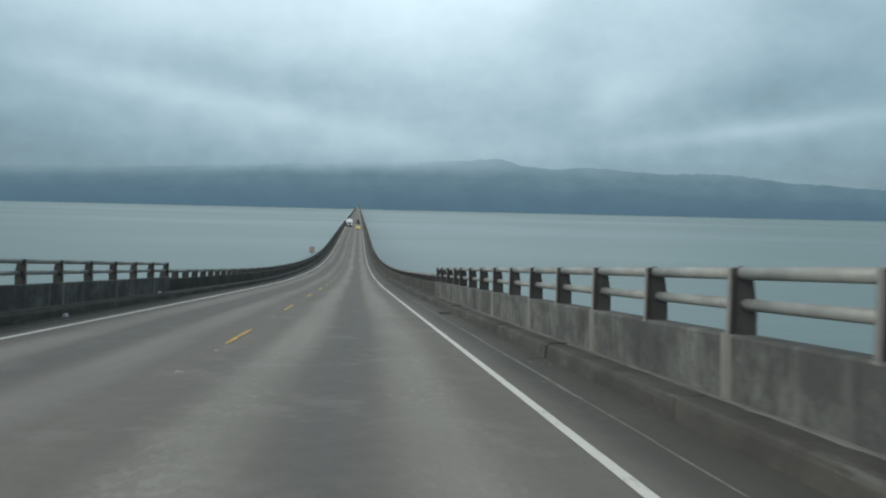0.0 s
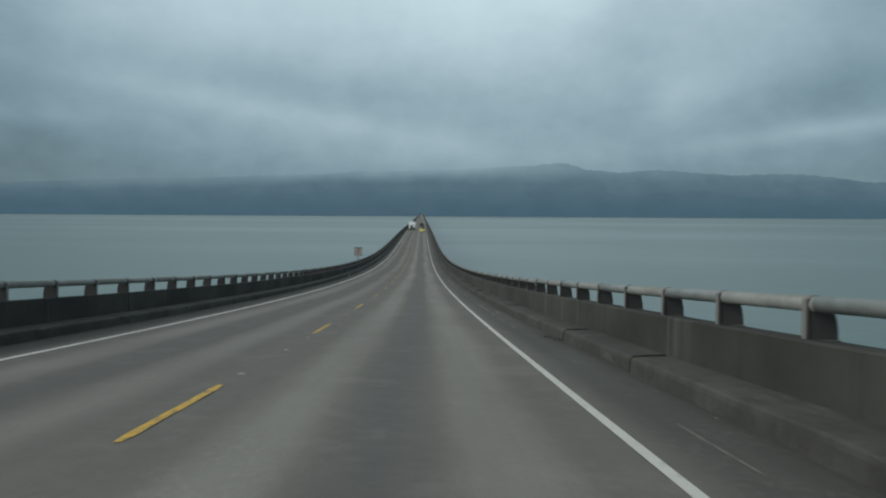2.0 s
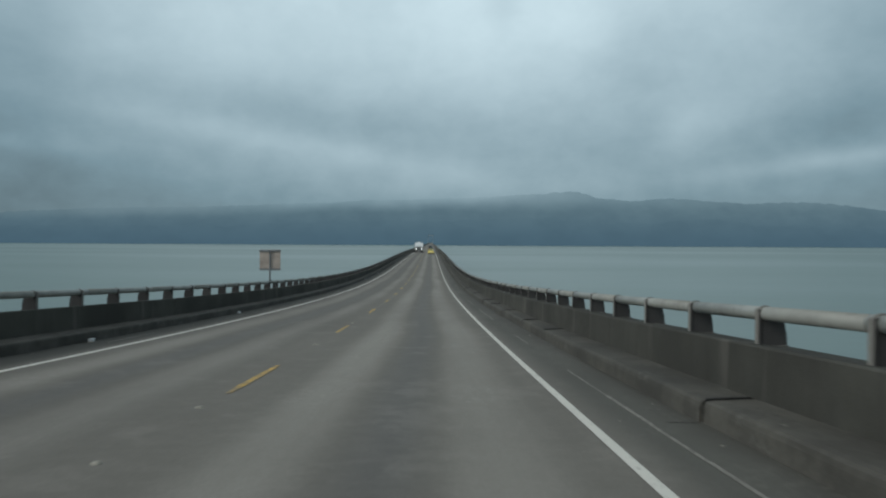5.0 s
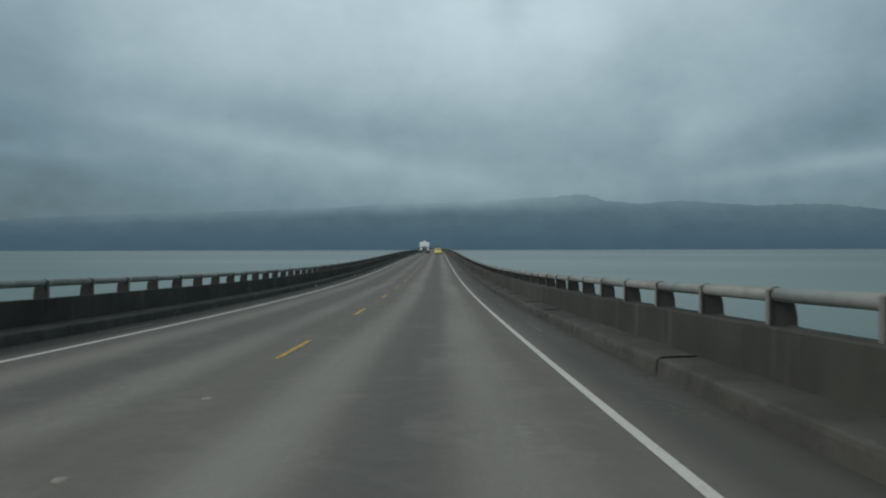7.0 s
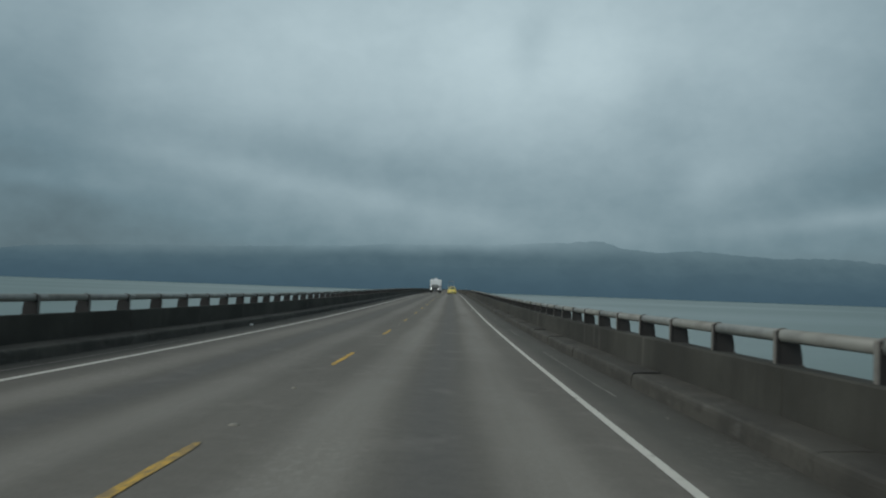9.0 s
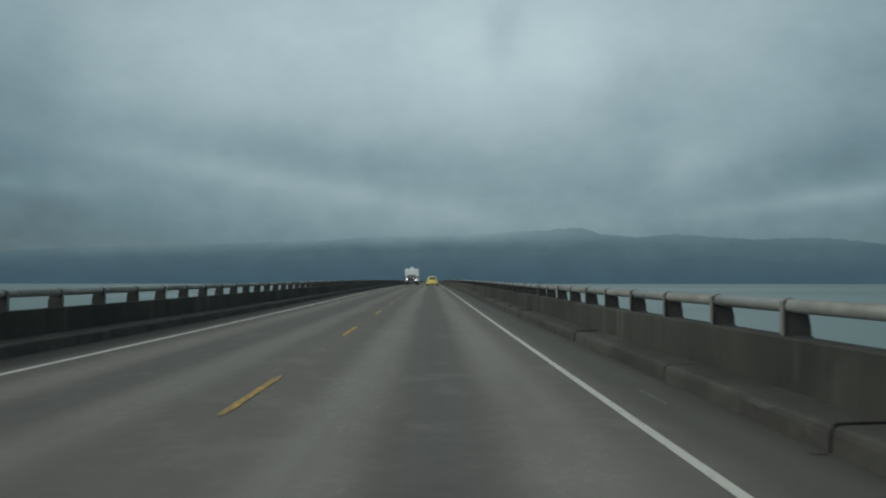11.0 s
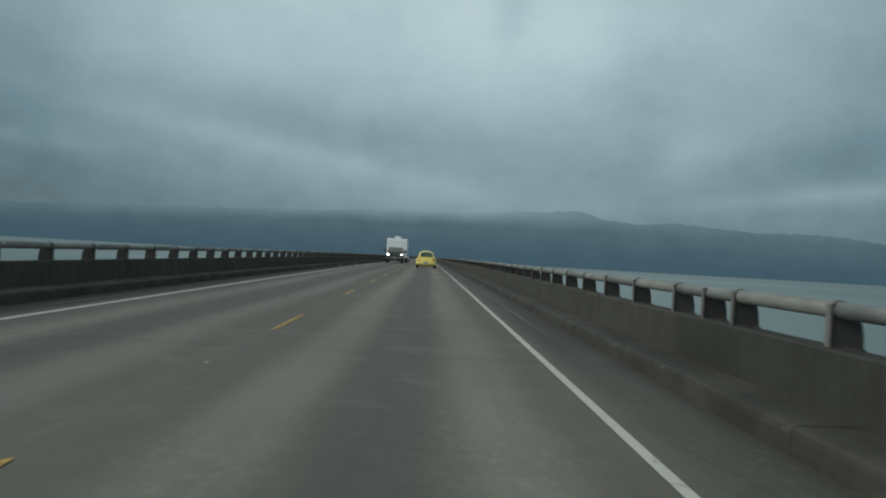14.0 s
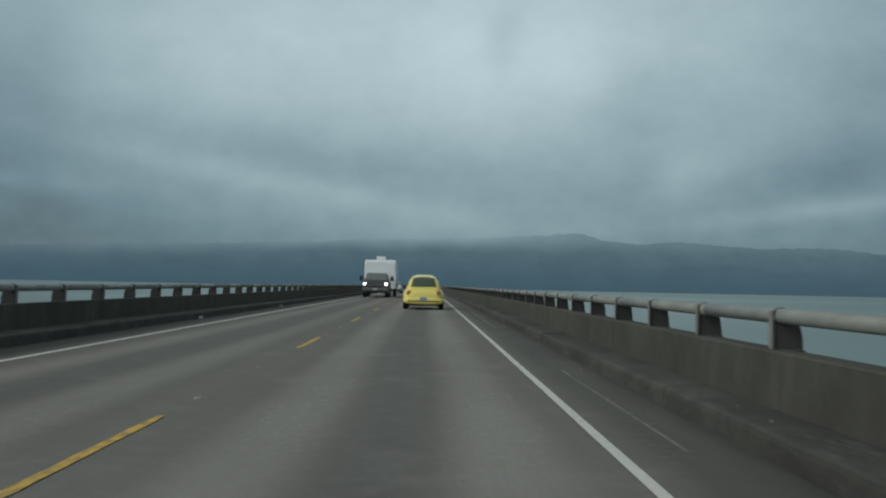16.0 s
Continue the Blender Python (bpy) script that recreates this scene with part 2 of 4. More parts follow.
def rail_paint():
    """Dull aluminium paint on steel pipe, chalked and stained."""
    s = Nodes("weathered_rail_paint")
    stain = s.span(s.noise(3.0, 6, 0.7, (1, 0.5, 1)), 0.38, 0.68)
    rust = s.span(s.noise(1.6, 5, 0.7, (1, 0.8, 1)), 0.66, 0.74)
    fine = s.noise(60, 4, 0.6)
    c = s.mix(stain, (0.286, 0.294, 0.272), (0.205, 0.211, 0.196))
    c = s.mix(s.m("MULTIPLY", rust, 0.5), c, (0.10, 0.075, 0.05))
    s.bump(s.m("ADD", fine, stain), 0.15, 0.003)
    return s.finish(c, s.span(stain, 0, 1, 0.46, 0.54), 0.0, 0.5)


def road_material():
    s = Nodes("worn_road_surface")
    ax = s.m("ABSOLUTE", s.x)
    wav = s.m("MULTIPLY", s.m("SUBTRACT", s.noise(0.05, 2), 0.5), 0.5)
    lane = s.m("ABSOLUTE", s.m("SUBTRACT", s.m("ADD", ax, wav), 1.72))
    oil = s.span(lane, 0.0, 0.50, 1.0, 0.0)               # drip line in the middle of each lane
    wheel = s.span(s.m("ABSOLUTE", s.m("SUBTRACT", lane, 0.80)), 0.05, 0.55, 1.0, 0.0)
    verge = s.span(ax, 3.3, 3.75)                          # unswept shoulder
    patch = s.span(s.noise(0.35, 5, 0.6, (1, 0.25, 1)), 0.35, 0.7)
    mott = s.span(s.noise(4.5, 6, 0.7), 0.32, 0.72)
    fine = s.noise(38, 4, 0.7)
    long = s.span(s.noise(1.2, 4, 0.6, (2.5, 0.05, 1)), 0.35, 0.7)
    c = s.mix(wheel, (0.167, 0.159, 0.141), (0.271, 0.261, 0.235))
    c = s.mix(s.m("MULTIPLY", oil, 0.80), c, (0.088, 0.083, 0.076))
    c = s.mix(s.m("MULTIPLY", patch, 0.32), c, (0.112, 0.104, 0.093))
    c = s.mix(s.m("MULTIPLY", long, 0.18), c, (0.105, 0.10, 0.089))
    c = s.mix(s.m("MULTIPLY", mott, 0.14), c, (0.29, 0.278, 0.250))
    worn = s.span(s.noise(1.3, 5, 0.65, (1, 0.7, 1)), 0.52, 0.66)
    c = s.mix(s.m("MULTIPLY", worn, 0.20), c, (0.30, 0.288, 0.262))
    c = s.mix(s.m("MULTIPLY", verge, 0.9), c, s.mix(patch, (0.104, 0.104, 0.092), (0.073, 0.073, 0.064)))
    dirt = s.span(s.m("ADD", ax, s.m("MULTIPLY", s.m("SUBTRACT", s.noise(1.6, 5, 0.65, (1, 0.45, 1)), 0.5), 0.5)), 3.92, 4.22, 0.0, 0.55)
    c = s.mix(dirt, c, (0.058, 0.055, 0.048))                  # silt swept against the kerb
    stone = s.span(s.noise(13, 5, 0.68, (1.0, 0.7, 1)), 0.50, 0.62)
    bare = s.span(s.noise(0.45, 4, 0.6, (1.0, 0.5, 1)), 0.46, 0.62)
    c = s.mix(s.m("MULTIPLY", s.m("MULTIPLY", stone, bare), s.m("ADD", s.m("MULTIPLY", wheel, 0.42), s.m("MULTIPLY", verge, 0.12))), c, (0.36, 0.345, 0.312))
    # the oncoming lane darkened in colour, standing in for lens fall-off at that corner
    c = s.mix(s.span(s.x, -0.75, -0.1, 0.20, 0.0), c, (0.070, 0.068, 0.062))
    west_dark = s.span(s.m("ADD", s.x, s.m("MULTIPLY", wav, 0.6)), -3.85, -3.42, 0.55, 0.0)   # darker along the western gutter
    c = s.mix(west_dark, c, (0.030, 0.029, 0.027))
    c = s.mix(0.22, c, s.mix(s.span(fine, 0.3, 0.7), (0.3, 0.3, 0.3), (0.7, 0.7, 0.7)), "OVERLAY")
    s.bump(s.m("ADD", fine, s.m("MULTIPLY", mott, 0.3)), 0.35, 0.006)
    return s.finish(c, s.span(oil, 0, 1, 0.82, 0.66), 0, 0.3)


def paint_line(name, color, wear, under=(0.14, 0.14, 0.13)):
    """Road paint, chipped down to the surface; each stroke is worn by its own amount."""
    s = Nodes(name)
    info = s.nt.nodes.new("ShaderNodeObjectInfo")
    own = s.m("MULTIPLY", s.m("SUBTRACT", info.outputs["Random"], 0.5), 0.16 * wear)
    chip = s.span(s.m("ADD", s.noise(9, 6, 0.7, (1.5, 0.6, 1)), own), 0.55 - wear * 0.3, 0.78 - wear * 0.2)
    scrape = s.span(s.m("ADD", s.noise(2.2, 4, 0.6, (3.0, 0.5, 1)), own), 0.60, 0.68)
    dirt = s.noise(1.3, 4)
    c = s.mix(s.m("MULTIPLY", dirt, 0.35), color, tuple(v * 0.6 for v in color))
    c = s.mix(s.m("MULTIPLY", chip, 0.75), c, under)
    c = s.mix(s.m("MULTIPLY", scrape, wear * 0.8), c, under)
    return s.finish(c, 0.75, 0, 0.3)


def water_material():
    s = Nodes("grey_river_water")
    swell = s.noise(0.05, 4, 0.6, (0.5, 1, 1))
    chop = s.noise(0.6, 5, 0.6, (0.6, 1, 1))
    streak = s.span(s.noise(0.0016, 4, 0.55, (0.5, 1.2, 1)), 0.35, 0.7)
    c = s.mix(streak, (0.110, 0.176, 0.164), (0.138, 0.208, 0.195))
    # ripple shading put into the colour as darker patches
    c = s.mix(s.m("MULTIPLY", s.span(s.noise(0.22, 5, 0.65, (0.35, 1, 1)), 0.42, 0.66), 0.30), c, (0.070, 0.112, 0.114))
    s.bump(s.m("ADD", chop, s.m("MULTIPLY", swell, 1.2)), 0.09, 0.15)
    return s.finish(c, s.span(streak, 0, 1, 0.36, 0.30), 0, 0.5)


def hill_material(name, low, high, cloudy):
    """Distant wooded hills: haze painted as glowing colour, the tops lost in low cloud."""
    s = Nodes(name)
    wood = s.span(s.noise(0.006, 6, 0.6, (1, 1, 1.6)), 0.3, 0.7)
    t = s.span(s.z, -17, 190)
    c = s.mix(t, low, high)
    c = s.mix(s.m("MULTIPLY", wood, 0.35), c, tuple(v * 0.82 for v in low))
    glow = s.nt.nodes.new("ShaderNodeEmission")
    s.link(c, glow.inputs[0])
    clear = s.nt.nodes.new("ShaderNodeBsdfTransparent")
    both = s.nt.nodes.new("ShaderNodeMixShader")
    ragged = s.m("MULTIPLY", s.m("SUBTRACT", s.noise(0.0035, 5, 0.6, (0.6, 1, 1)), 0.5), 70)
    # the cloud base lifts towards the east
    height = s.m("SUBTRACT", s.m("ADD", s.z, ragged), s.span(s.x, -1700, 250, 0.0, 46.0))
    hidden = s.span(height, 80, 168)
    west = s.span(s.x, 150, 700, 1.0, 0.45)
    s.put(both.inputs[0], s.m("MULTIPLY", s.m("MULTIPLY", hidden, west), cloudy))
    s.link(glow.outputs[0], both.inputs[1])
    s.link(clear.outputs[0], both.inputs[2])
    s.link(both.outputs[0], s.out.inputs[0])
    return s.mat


def lamp_glow(name, color, strength):
    s = Nodes(name)
    s.bsdf.inputs["Emission Color"].default_value = (*color, 1)
    s.bsdf.inputs["Emission Strength"].default_value = strength
    return s.finish(color, 0.2)


def car_paint(name, color):
    s = Nodes(name)
    dust = s.span(s.noise(4, 5), 0.3, 0.75)
    c = s.mix(s.m("MULTIPLY", dust, 0.18), color, tuple(v * 0.75 for v in color))
    s.bsdf.inputs["Coat Weight"].default_value = 0.6
    s.bsdf.inputs["Coat Roughness"].default_value = 0.08
    return s.finish(c, 0.4, 0, 0.5)


ROAD = road_material()
WATER = water_material()
WALL = parapet_concrete()
WALL_PALE = stained_wall()
KERB = kerb_concrete()
CORE = concrete("black_joint_filler", (0.010, 0.010, 0.010), (0.006, 0.006, 0.006), 0.2, 0.5)
DECK = concrete("deck_concrete", (0.25, 0.245, 0.23), (0.16, 0.155, 0.145), 0.5, 0.5)
PIPE = rail_paint()
WEB = concrete("dark_cast_metal", (0.078, 0.075, 0.073), (0.044, 0.042, 0.042), 0.3, 0.5)
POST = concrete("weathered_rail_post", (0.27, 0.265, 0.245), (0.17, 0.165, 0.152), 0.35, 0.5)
WHITE_LINE = paint_line("white_road_paint", (0.70, 0.70, 0.65), 0.05)
YELLOW_LINE = paint_line("yellow_road_paint", (0.80, 0.50, 0.08), 0.70)
SEAM = paint_line("pale_joint_sealant", (0.27, 0.265, 0.24), 0.66, (0.10, 0.095, 0.084))
MORTAR = concrete("pale_mortar", (0.165, 0.163, 0.148), (0.085, 0.084, 0.077), 0.0, 0.7)
PILASTER = concrete("pale_pilaster_concrete", (0.245, 0.242, 0.215), (0.135, 0.133, 0.119), 0.25, 0.6)
STUD = plain("ceramic_road_stud", (0.27, 0.26, 0.22), 0.5, 0, 0.25, 30)
RUBBER = plain("tyre_rubber", (0.022, 0.022, 0.024), 0.85, 0, 0.2, 20)
ALLOY = plain("wheel_alloy", (0.45, 0.46, 0.47), 0.35, 0.9, 0.1, 20)
GLASS = plain("dark_car_glass", (0.055, 0.080, 0.076), 0.08, 0, 0.1, 3, 0.7)
TRIM = plain("black_plastic_trim", (0.028, 0.028, 0.03), 0.6, 0, 0.2, 15)
CHROME = plain("dull_chrome", (0.55, 0.56, 0.57), 0.22, 1.0, 0.08, 10)
RED_LENS = plain("red_lamp_lens", (0.52, 0.16, 0.045), 0.3, 0, 0.1, 20)
PLATE = plain("number_plate_white", (0.55, 0.58, 0.60), 0.5, 0, 0.05, 30)
INK = plain("number_plate_blue", (0.20, 0.24, 0.36), 0.5, 0, 0.05, 30)
YELLOW = car_paint("yellow_car_paint", (0.95, 0.80, 0.21))
# sky reflection put into the base colour of these two panes
REAR_GLASS = plain("sky_toned_green_glass", (0.17, 0.215, 0.155), 0.12, 0, 0.1, 3, 0.6)
CAB_GLASS = plain("grey_car_glass", (0.17, 0.185, 0.18), 0.12, 0, 0.1, 3, 0.6)
BUMPER = plain("dull_grey_bumper", (0.16, 0.16, 0.155), 0.45, 0.2, 0.15, 8)
TAUPE = car_paint("taupe_truck_paint", (0.13, 0.125, 0.112))
NIGHT = car_paint("dark_blue_car_paint", (0.020, 0.028, 0.042))
SLATE = car_paint("dark_grey_van_paint", (0.030, 0.034, 0.040))
WHITE = car_paint("white_vehicle_paint", (0.84, 0.86, 0.86))
HEADLAMP = lamp_glow("lit_headlamp", (1.0, 0.98, 0.90), 9.0)
PLYWOOD = plain("weathered_sign_back", (0.40, 0.335, 0.29), 0.7, 0, 0.2, 2.5)
STEEL = plain("galvanised_steel", (0.22, 0.225, 0.23), 0.55, 0.6, 0.2, 8)
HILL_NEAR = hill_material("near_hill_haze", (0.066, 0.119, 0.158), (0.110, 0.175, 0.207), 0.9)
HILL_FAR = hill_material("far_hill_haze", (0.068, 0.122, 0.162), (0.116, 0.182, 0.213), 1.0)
TRUSS = plain("hazy_truss_steel", (0.22, 0.27, 0.30), 0.8, 0, 0.05, 1)

# ---- building helpers ----


def mesh_of(name, bm, material, smooth=False):
    bmesh.ops.recalc_face_normals(bm, faces=bm.faces)
    me = bpy.data.meshes.new(name)
    bm.to_mesh(me)
    bm.free()
    for mat in material if isinstance(material, (list, tuple)) else (material,):
        me.materials.append(mat)
    if smooth:
        for p in me.polygons:
            p.use_smooth = True
    return me


def part(name, shape, material, parent, label="", at=None, smooth=False):
    """One mesh object under a thing or a part; shape is a bmesh or a mesh made before."""
    me = shape if isinstance(shape, bpy.types.Mesh) else mesh_of(name, shape, material, smooth)
    ob = new(name, me)
    ob.parent = parent
    if at is not None:
        ob.matrix_basis = at
    if label:
        tagged(ob, label)
    return ob


def box(bm, x0, x1, y0, y1, z0, z1, bevel=0.0):
    made = bmesh.ops.create_cube(bm, size=1.0)["verts"]
    for v in made:
        v.co = Vector((x0 + (v.co.x + 0.5) * (x1 - x0), y0 + (v.co.y + 0.5) * (y1 - y0), z0 + (v.co.z + 0.5) * (z1 - z0)))
    if bevel:
        edges = list({e for v in made for e in v.link_edges})
        bmesh.ops.bevel(bm, geom=edges, offset=bevel, segments=2, affect="EDGES", profile=0.6)
    return bm


def prism(bm, outline, y0, y1, axis="y", bevel=0.0):
    """A closed outline of (x, z), drawn out along y."""
    a = [bm.verts.new((p[0], y0, p[1])) for p in outline]
    b = [bm.verts.new((p[0], y1, p[1])) for p in outline]
    n = len(outline)
    made = [bm.faces.new(a), bm.faces.new(b[::-1])]
    for k in range(n):
        made.append(bm.faces.new((a[k], b[k], b[(k + 1) % n], a[(k + 1) % n])))
    if axis == "x":
        for v in a + b:
            v.co = Vector((v.co.y, v.co.x, v.co.z))
    if bevel:
        ends = [e for e in set(made[0].edges) | set(made[1].edges)]
        bmesh.ops.bevel(bm, geom=ends, offset=bevel, segments=1, affect="EDGES")
    return bm


def rod(bm, p, q, r, sides=12, r2=None):
    p, q = Vector(p), Vector(q)
    d = q - p
    turn = d.to_track_quat("Z", "Y").to_matrix().to_4x4()
    bmesh.ops.create_cone(bm, cap_ends=True, segments=sides, radius1=r, radius2=r if r2 is None else r2, depth=d.length,
                          matrix=Matrix.Translation((p + q) / 2) @ turn)
    return bm


def ball(bm, at, size, u=14, v=10):
    bmesh.ops.create_uvsphere(bm, u_segments=u, v_segments=v, radius=1.0,
                              matrix=Matrix.Translation(at) @ Matrix.Diagonal((*size, 1)))
    return bm


def loft(stations, power=3.0, around=28):
    """A body from rounded rings: each station is y, half width, bottom, top."""
    bm = bmesh.new()
    rings = []
    for y, w, lo, hi in stations:
        ring = []
        for k in range(around):
            a = 2 * math.pi * k / around
            c, s = math.cos(a), math.sin(a)
            ring.append(bm.verts.new((math.copysign(abs(c) ** (2 / power), c) * w, y,
                                      (lo + hi) / 2 + math.copysign(abs(s) ** (2 / power), s) * (hi - lo) / 2)))
        rings.append(ring)
    for a, b in zip(rings, rings[1:]):
        for k in range(around):
            bm.faces.new((a[k], a[(k + 1) % around], b[(k + 1) % around], b[k]))
    bm.faces.new(rings[0])
    bm.faces.new(rings[-1][::-1])
    return bm


def skin(stations, power, y0, y1, a0, a1, out=0.012, rows=8, cols=12):
    """A pane lying on a lofted body between two stations and two angles (degrees)."""
    bm = bmesh.new()
    ys = [s[0] for s in stations]
    grid = []
    for i in range(rows + 1):
        y = y0 + (y1 - y0) * i / rows
        w, lo, hi = (float(np.interp(y, ys, [s[k] for s in stations])) for k in (1, 2, 3))
        line = []
        for j in range(cols + 1):
            a = radians(a0 + (a1 - a0) * j / cols)
            c, s = math.cos(a), math.sin(a)
            line.append(bm.verts.new((math.copysign(abs(c) ** (2 / power), c) * (w + out), y - (out if y < 0 else -out),
                                      (lo + hi) / 2 + math.copysign(abs(s) ** (2 / power), s) * ((hi - lo) / 2 + out))))
        grid.append(line)
    for a, b in zip(grid, grid[1:]):
        for k in range(cols):
            bm.faces.new((a[k], a[k + 1], b[k + 1], b[k]))
    bmesh.ops.solidify(bm, geom=bm.faces[:], thickness=0.006)
    return bm


def drape(stations, power, half_low, half_high, z0, z1, out=0.01, rows=8, cols=14):
    """A pane laid on the tail of a lofted body, widths and heights as seen from behind."""
    ys = [s[0] for s in stations]

    def inside(x, z, y):
        w, lo, hi = (float(np.interp(y, ys, [s[k] for s in stations])) for k in (1, 2, 3))
        return abs(x / w) ** power + abs((z - (lo + hi) / 2) / ((hi - lo) / 2)) ** power < 1

    bm = bmesh.new()
    grid = []
    for i in range(rows + 1):
        v = i / rows
        line = []
        for j in range(cols + 1):
            u = 2 * j / cols - 1
            x = u * (half_low + (half_high - half_low) * v)
            z = z0 + (z1 - z0) * v - 0.05 * u * u * v
            a, b = ys[0], 0.0
            for _ in range(24):
                c = (a + b) / 2
                a, b = (a, c) if inside(x, z, c) else (c, b)
            line.append(bm.verts.new((x, b - out, z + out)))
        grid.append(line)
    for a, b in zip(grid, grid[1:]):
        for k in range(cols):
            bm.faces.new((a[k], a[k + 1], b[k + 1], b[k]))
    bmesh.ops.solidify(bm, geom=bm.faces[:], thickness=0.006)
    return bm


# ---- the line of the bridge ----
GRADE_AT = (-36.5, 0.0, 36.5, 73.1, 109.6, 146.2, 182.7, 219.3, 265.0, 319.8, 383.8)
GRADES = (-0.0638, -0.0660, -0.0646, -0.0510, -0.0376, -0.0227, -0.0075, 0.0021, 0.0045, 0.0018, 0.0001)
_ys = np.arange(-200.0, 4400.0, 1.0)
_g = np.interp(_ys, GRADE_AT, GRADES)
_zs = np.concatenate([[0.0], np.cumsum((_g[1:] + _g[:-1]) / 2)])
_zs -= np.interp(0.0, _ys, _zs)


def deck(y):
    return float(np.interp(y, _ys, _zs))


def on_deck(y, x=0.0, length=0.0, z=0.0):
    """Pose on the deck; with a length, leaning along the grade from y to y + length."""
    tilt = math.degrees(math.atan2(deck(y + length) - deck(y), length)) if length else 0.0
    return pose(x, y, deck(y) + z, tilt, 0, 0)


def along(y0, y1):
    """Stations along the deck, close together near the drive and wider far off."""
    out, y = [], y0
    while y < y1 - 0.01:
        out.append(y)
        y += 3.0 if y < 480 else 12.0 if y < 900 else 60.0
    return out + [y1]


def strip(bm, x0, x1, y0, y1, z=0.0):
    rows = [(bm.verts.new((x0, y, deck(y) + z)), bm.verts.new((x1, y, deck(y) + z))) for y in along(y0, y1)]
    for a, b in zip(rows, rows[1:]):
        bm.faces.new((a[0], a[1], b[1], b[0]))
    return bm


def extrusion(bm, outline, y0, y1, ends=True):
    """A cross-section of (x, z) carried along the deck."""
    rings = [[bm.verts.new((x, y, deck(y) + z)) for x, z in outline] for y in along(y0, y1)]
    n = len(outline)
    for a, b in zip(rings, rings[1:]):
        for k in range(n):
            bm.faces.new((a[k], b[k], b[(k + 1) % n], a[(k + 1) % n]))
    if ends:
        bm.faces.new(rings[0][::-1])
        bm.faces.new(rings[-1])
    return bm


START, NEAR_END, FAR_END = -90.0, 470.0, 4195.0
WATER_Z = -17.2
DASH, DASH_LONG = 11.14, 3.19
POST_STEP, POST_AT = 2.228, 1.10
BLOCK, BLOCK_AT = 5.57, -1.75
TALL_END = 19.7
TALL_STEP = 2.03
# how far the posts stray from even spacing along the bridge
STRAY = ((22, 0.18), (35, 0.14), (50, 0.05), (60, 0.0), (78, -0.06), (100, -0.12), (140, 0.05), (153, 0.0), (173, -0.09), (220, -0.10), (225, -0.18),
         (234, -0.05), (256, 0.04), (276, -0.02), (296, 0.04), (306, 0.08), (316, 0.33), (327, 0.18), (345, 0.10))

# ---- water and far shore ----
bm = bmesh.new()
xs = [-6000, -2500, -900, -300, 0, 300, 900, 2500, 6000]
yss = [-4000, -1500, -400, 0, 400, 1200, 2500, 4260]
gridv = [[bm.verts.new((x, y, WATER_Z)) for x in xs] for y in yss]
for a, b in zip(gridv, gridv[1:]):
    for k in range(len(xs) - 1):
        bm.faces.new((a[k], a[k + 1], b[k + 1], b[k]))
tagged(new("water", mesh_of("water", bm, WATER)), "wide grey-green river with small wind ripples", "water", kind="structure")

RIDGE = ((-1500, 6), (-1250, 8), (-1120, 12), (-1085, 28), (-1035, 45), (-980, 53), (-850, 61), (-650, 66), (-450, 74), (-250, 82), (-150, 86), (-80, 92),
         (-35, 93), (0, 82), (55, 79), (115, 84), (185, 79), (255, 75), (315, 78), (375, 75), (455, 66), (525, 62), (650, 52), (800, 42), (1000, 30))


def hills(name, depth, share, bumps, material, label, seed):
    """A wooded ridge along the far shore; share: its height against the skyline."""
    bm = bmesh.new()
    cols, rows = 520, 9
    lines = []
    for i in range(cols + 1):
        u = -1500 + 2500 * i / cols
        a = HILL_AZ + u / VIEW
        base = float(np.interp(u, [r[0] for r in RIDGE], [r[1] for r in RIDGE]))
        rough = noise.fractal(Vector((u * 0.012, seed, 0)), 1.0, 2.0, 5) * bumps + noise.fractal(Vector((u * 0.11, seed, 3)), 1.0, 2.0, 3) * 1.5
        high = max(4.0, (base * share + rough) * depth / VIEW)
        line = []
        for j in range(rows + 1):
            f = j / rows
            d = depth - 110 * (1 - f)
            lump = noise.fractal(Vector((u * 0.02, f * 3, seed)), 1.0, 2.0, 4) * 18 * f * (1 - f)
            line.append(bm.verts.new((d * math.tan(a), d + lump, WATER_Z - 1 + (high + 1) * f ** 0.8)))
        lines.append(line)
    for a, b in zip(lines, lines[1:]):
        for j in range(rows):
            bm.faces.new((a[j], b[j], b[j + 1], a[j + 1]))
    return tagged(new(name, mesh_of(name, bm, material, True)), label, "hills", kind="structure")


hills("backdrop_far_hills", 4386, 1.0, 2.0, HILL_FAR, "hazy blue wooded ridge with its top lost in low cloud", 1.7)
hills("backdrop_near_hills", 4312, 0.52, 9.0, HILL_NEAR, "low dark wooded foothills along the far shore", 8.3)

# ---- road deck ----
bm = bmesh.new()
strip(bm, -4.30, 4.30, START, FAR_END)
road = tagged(new("road", mesh_of("road", bm, ROAD)), "worn grey two-lane bridge roadway with darker oil bands", "road", kind="structure")
bm = extrusion(bmesh.new(), ((-5.45, -0.004), (5.45, -0.004), (5.45, -0.30), (3.6, -1.1), (-3.6, -1.1), (-5.45, -0.30)), START, FAR_END)
tagged(new("bridge_deck", mesh_of("bridge_deck", bm, DECK)), "long concrete bridge deck low over the river", "bridge", kind="structure")

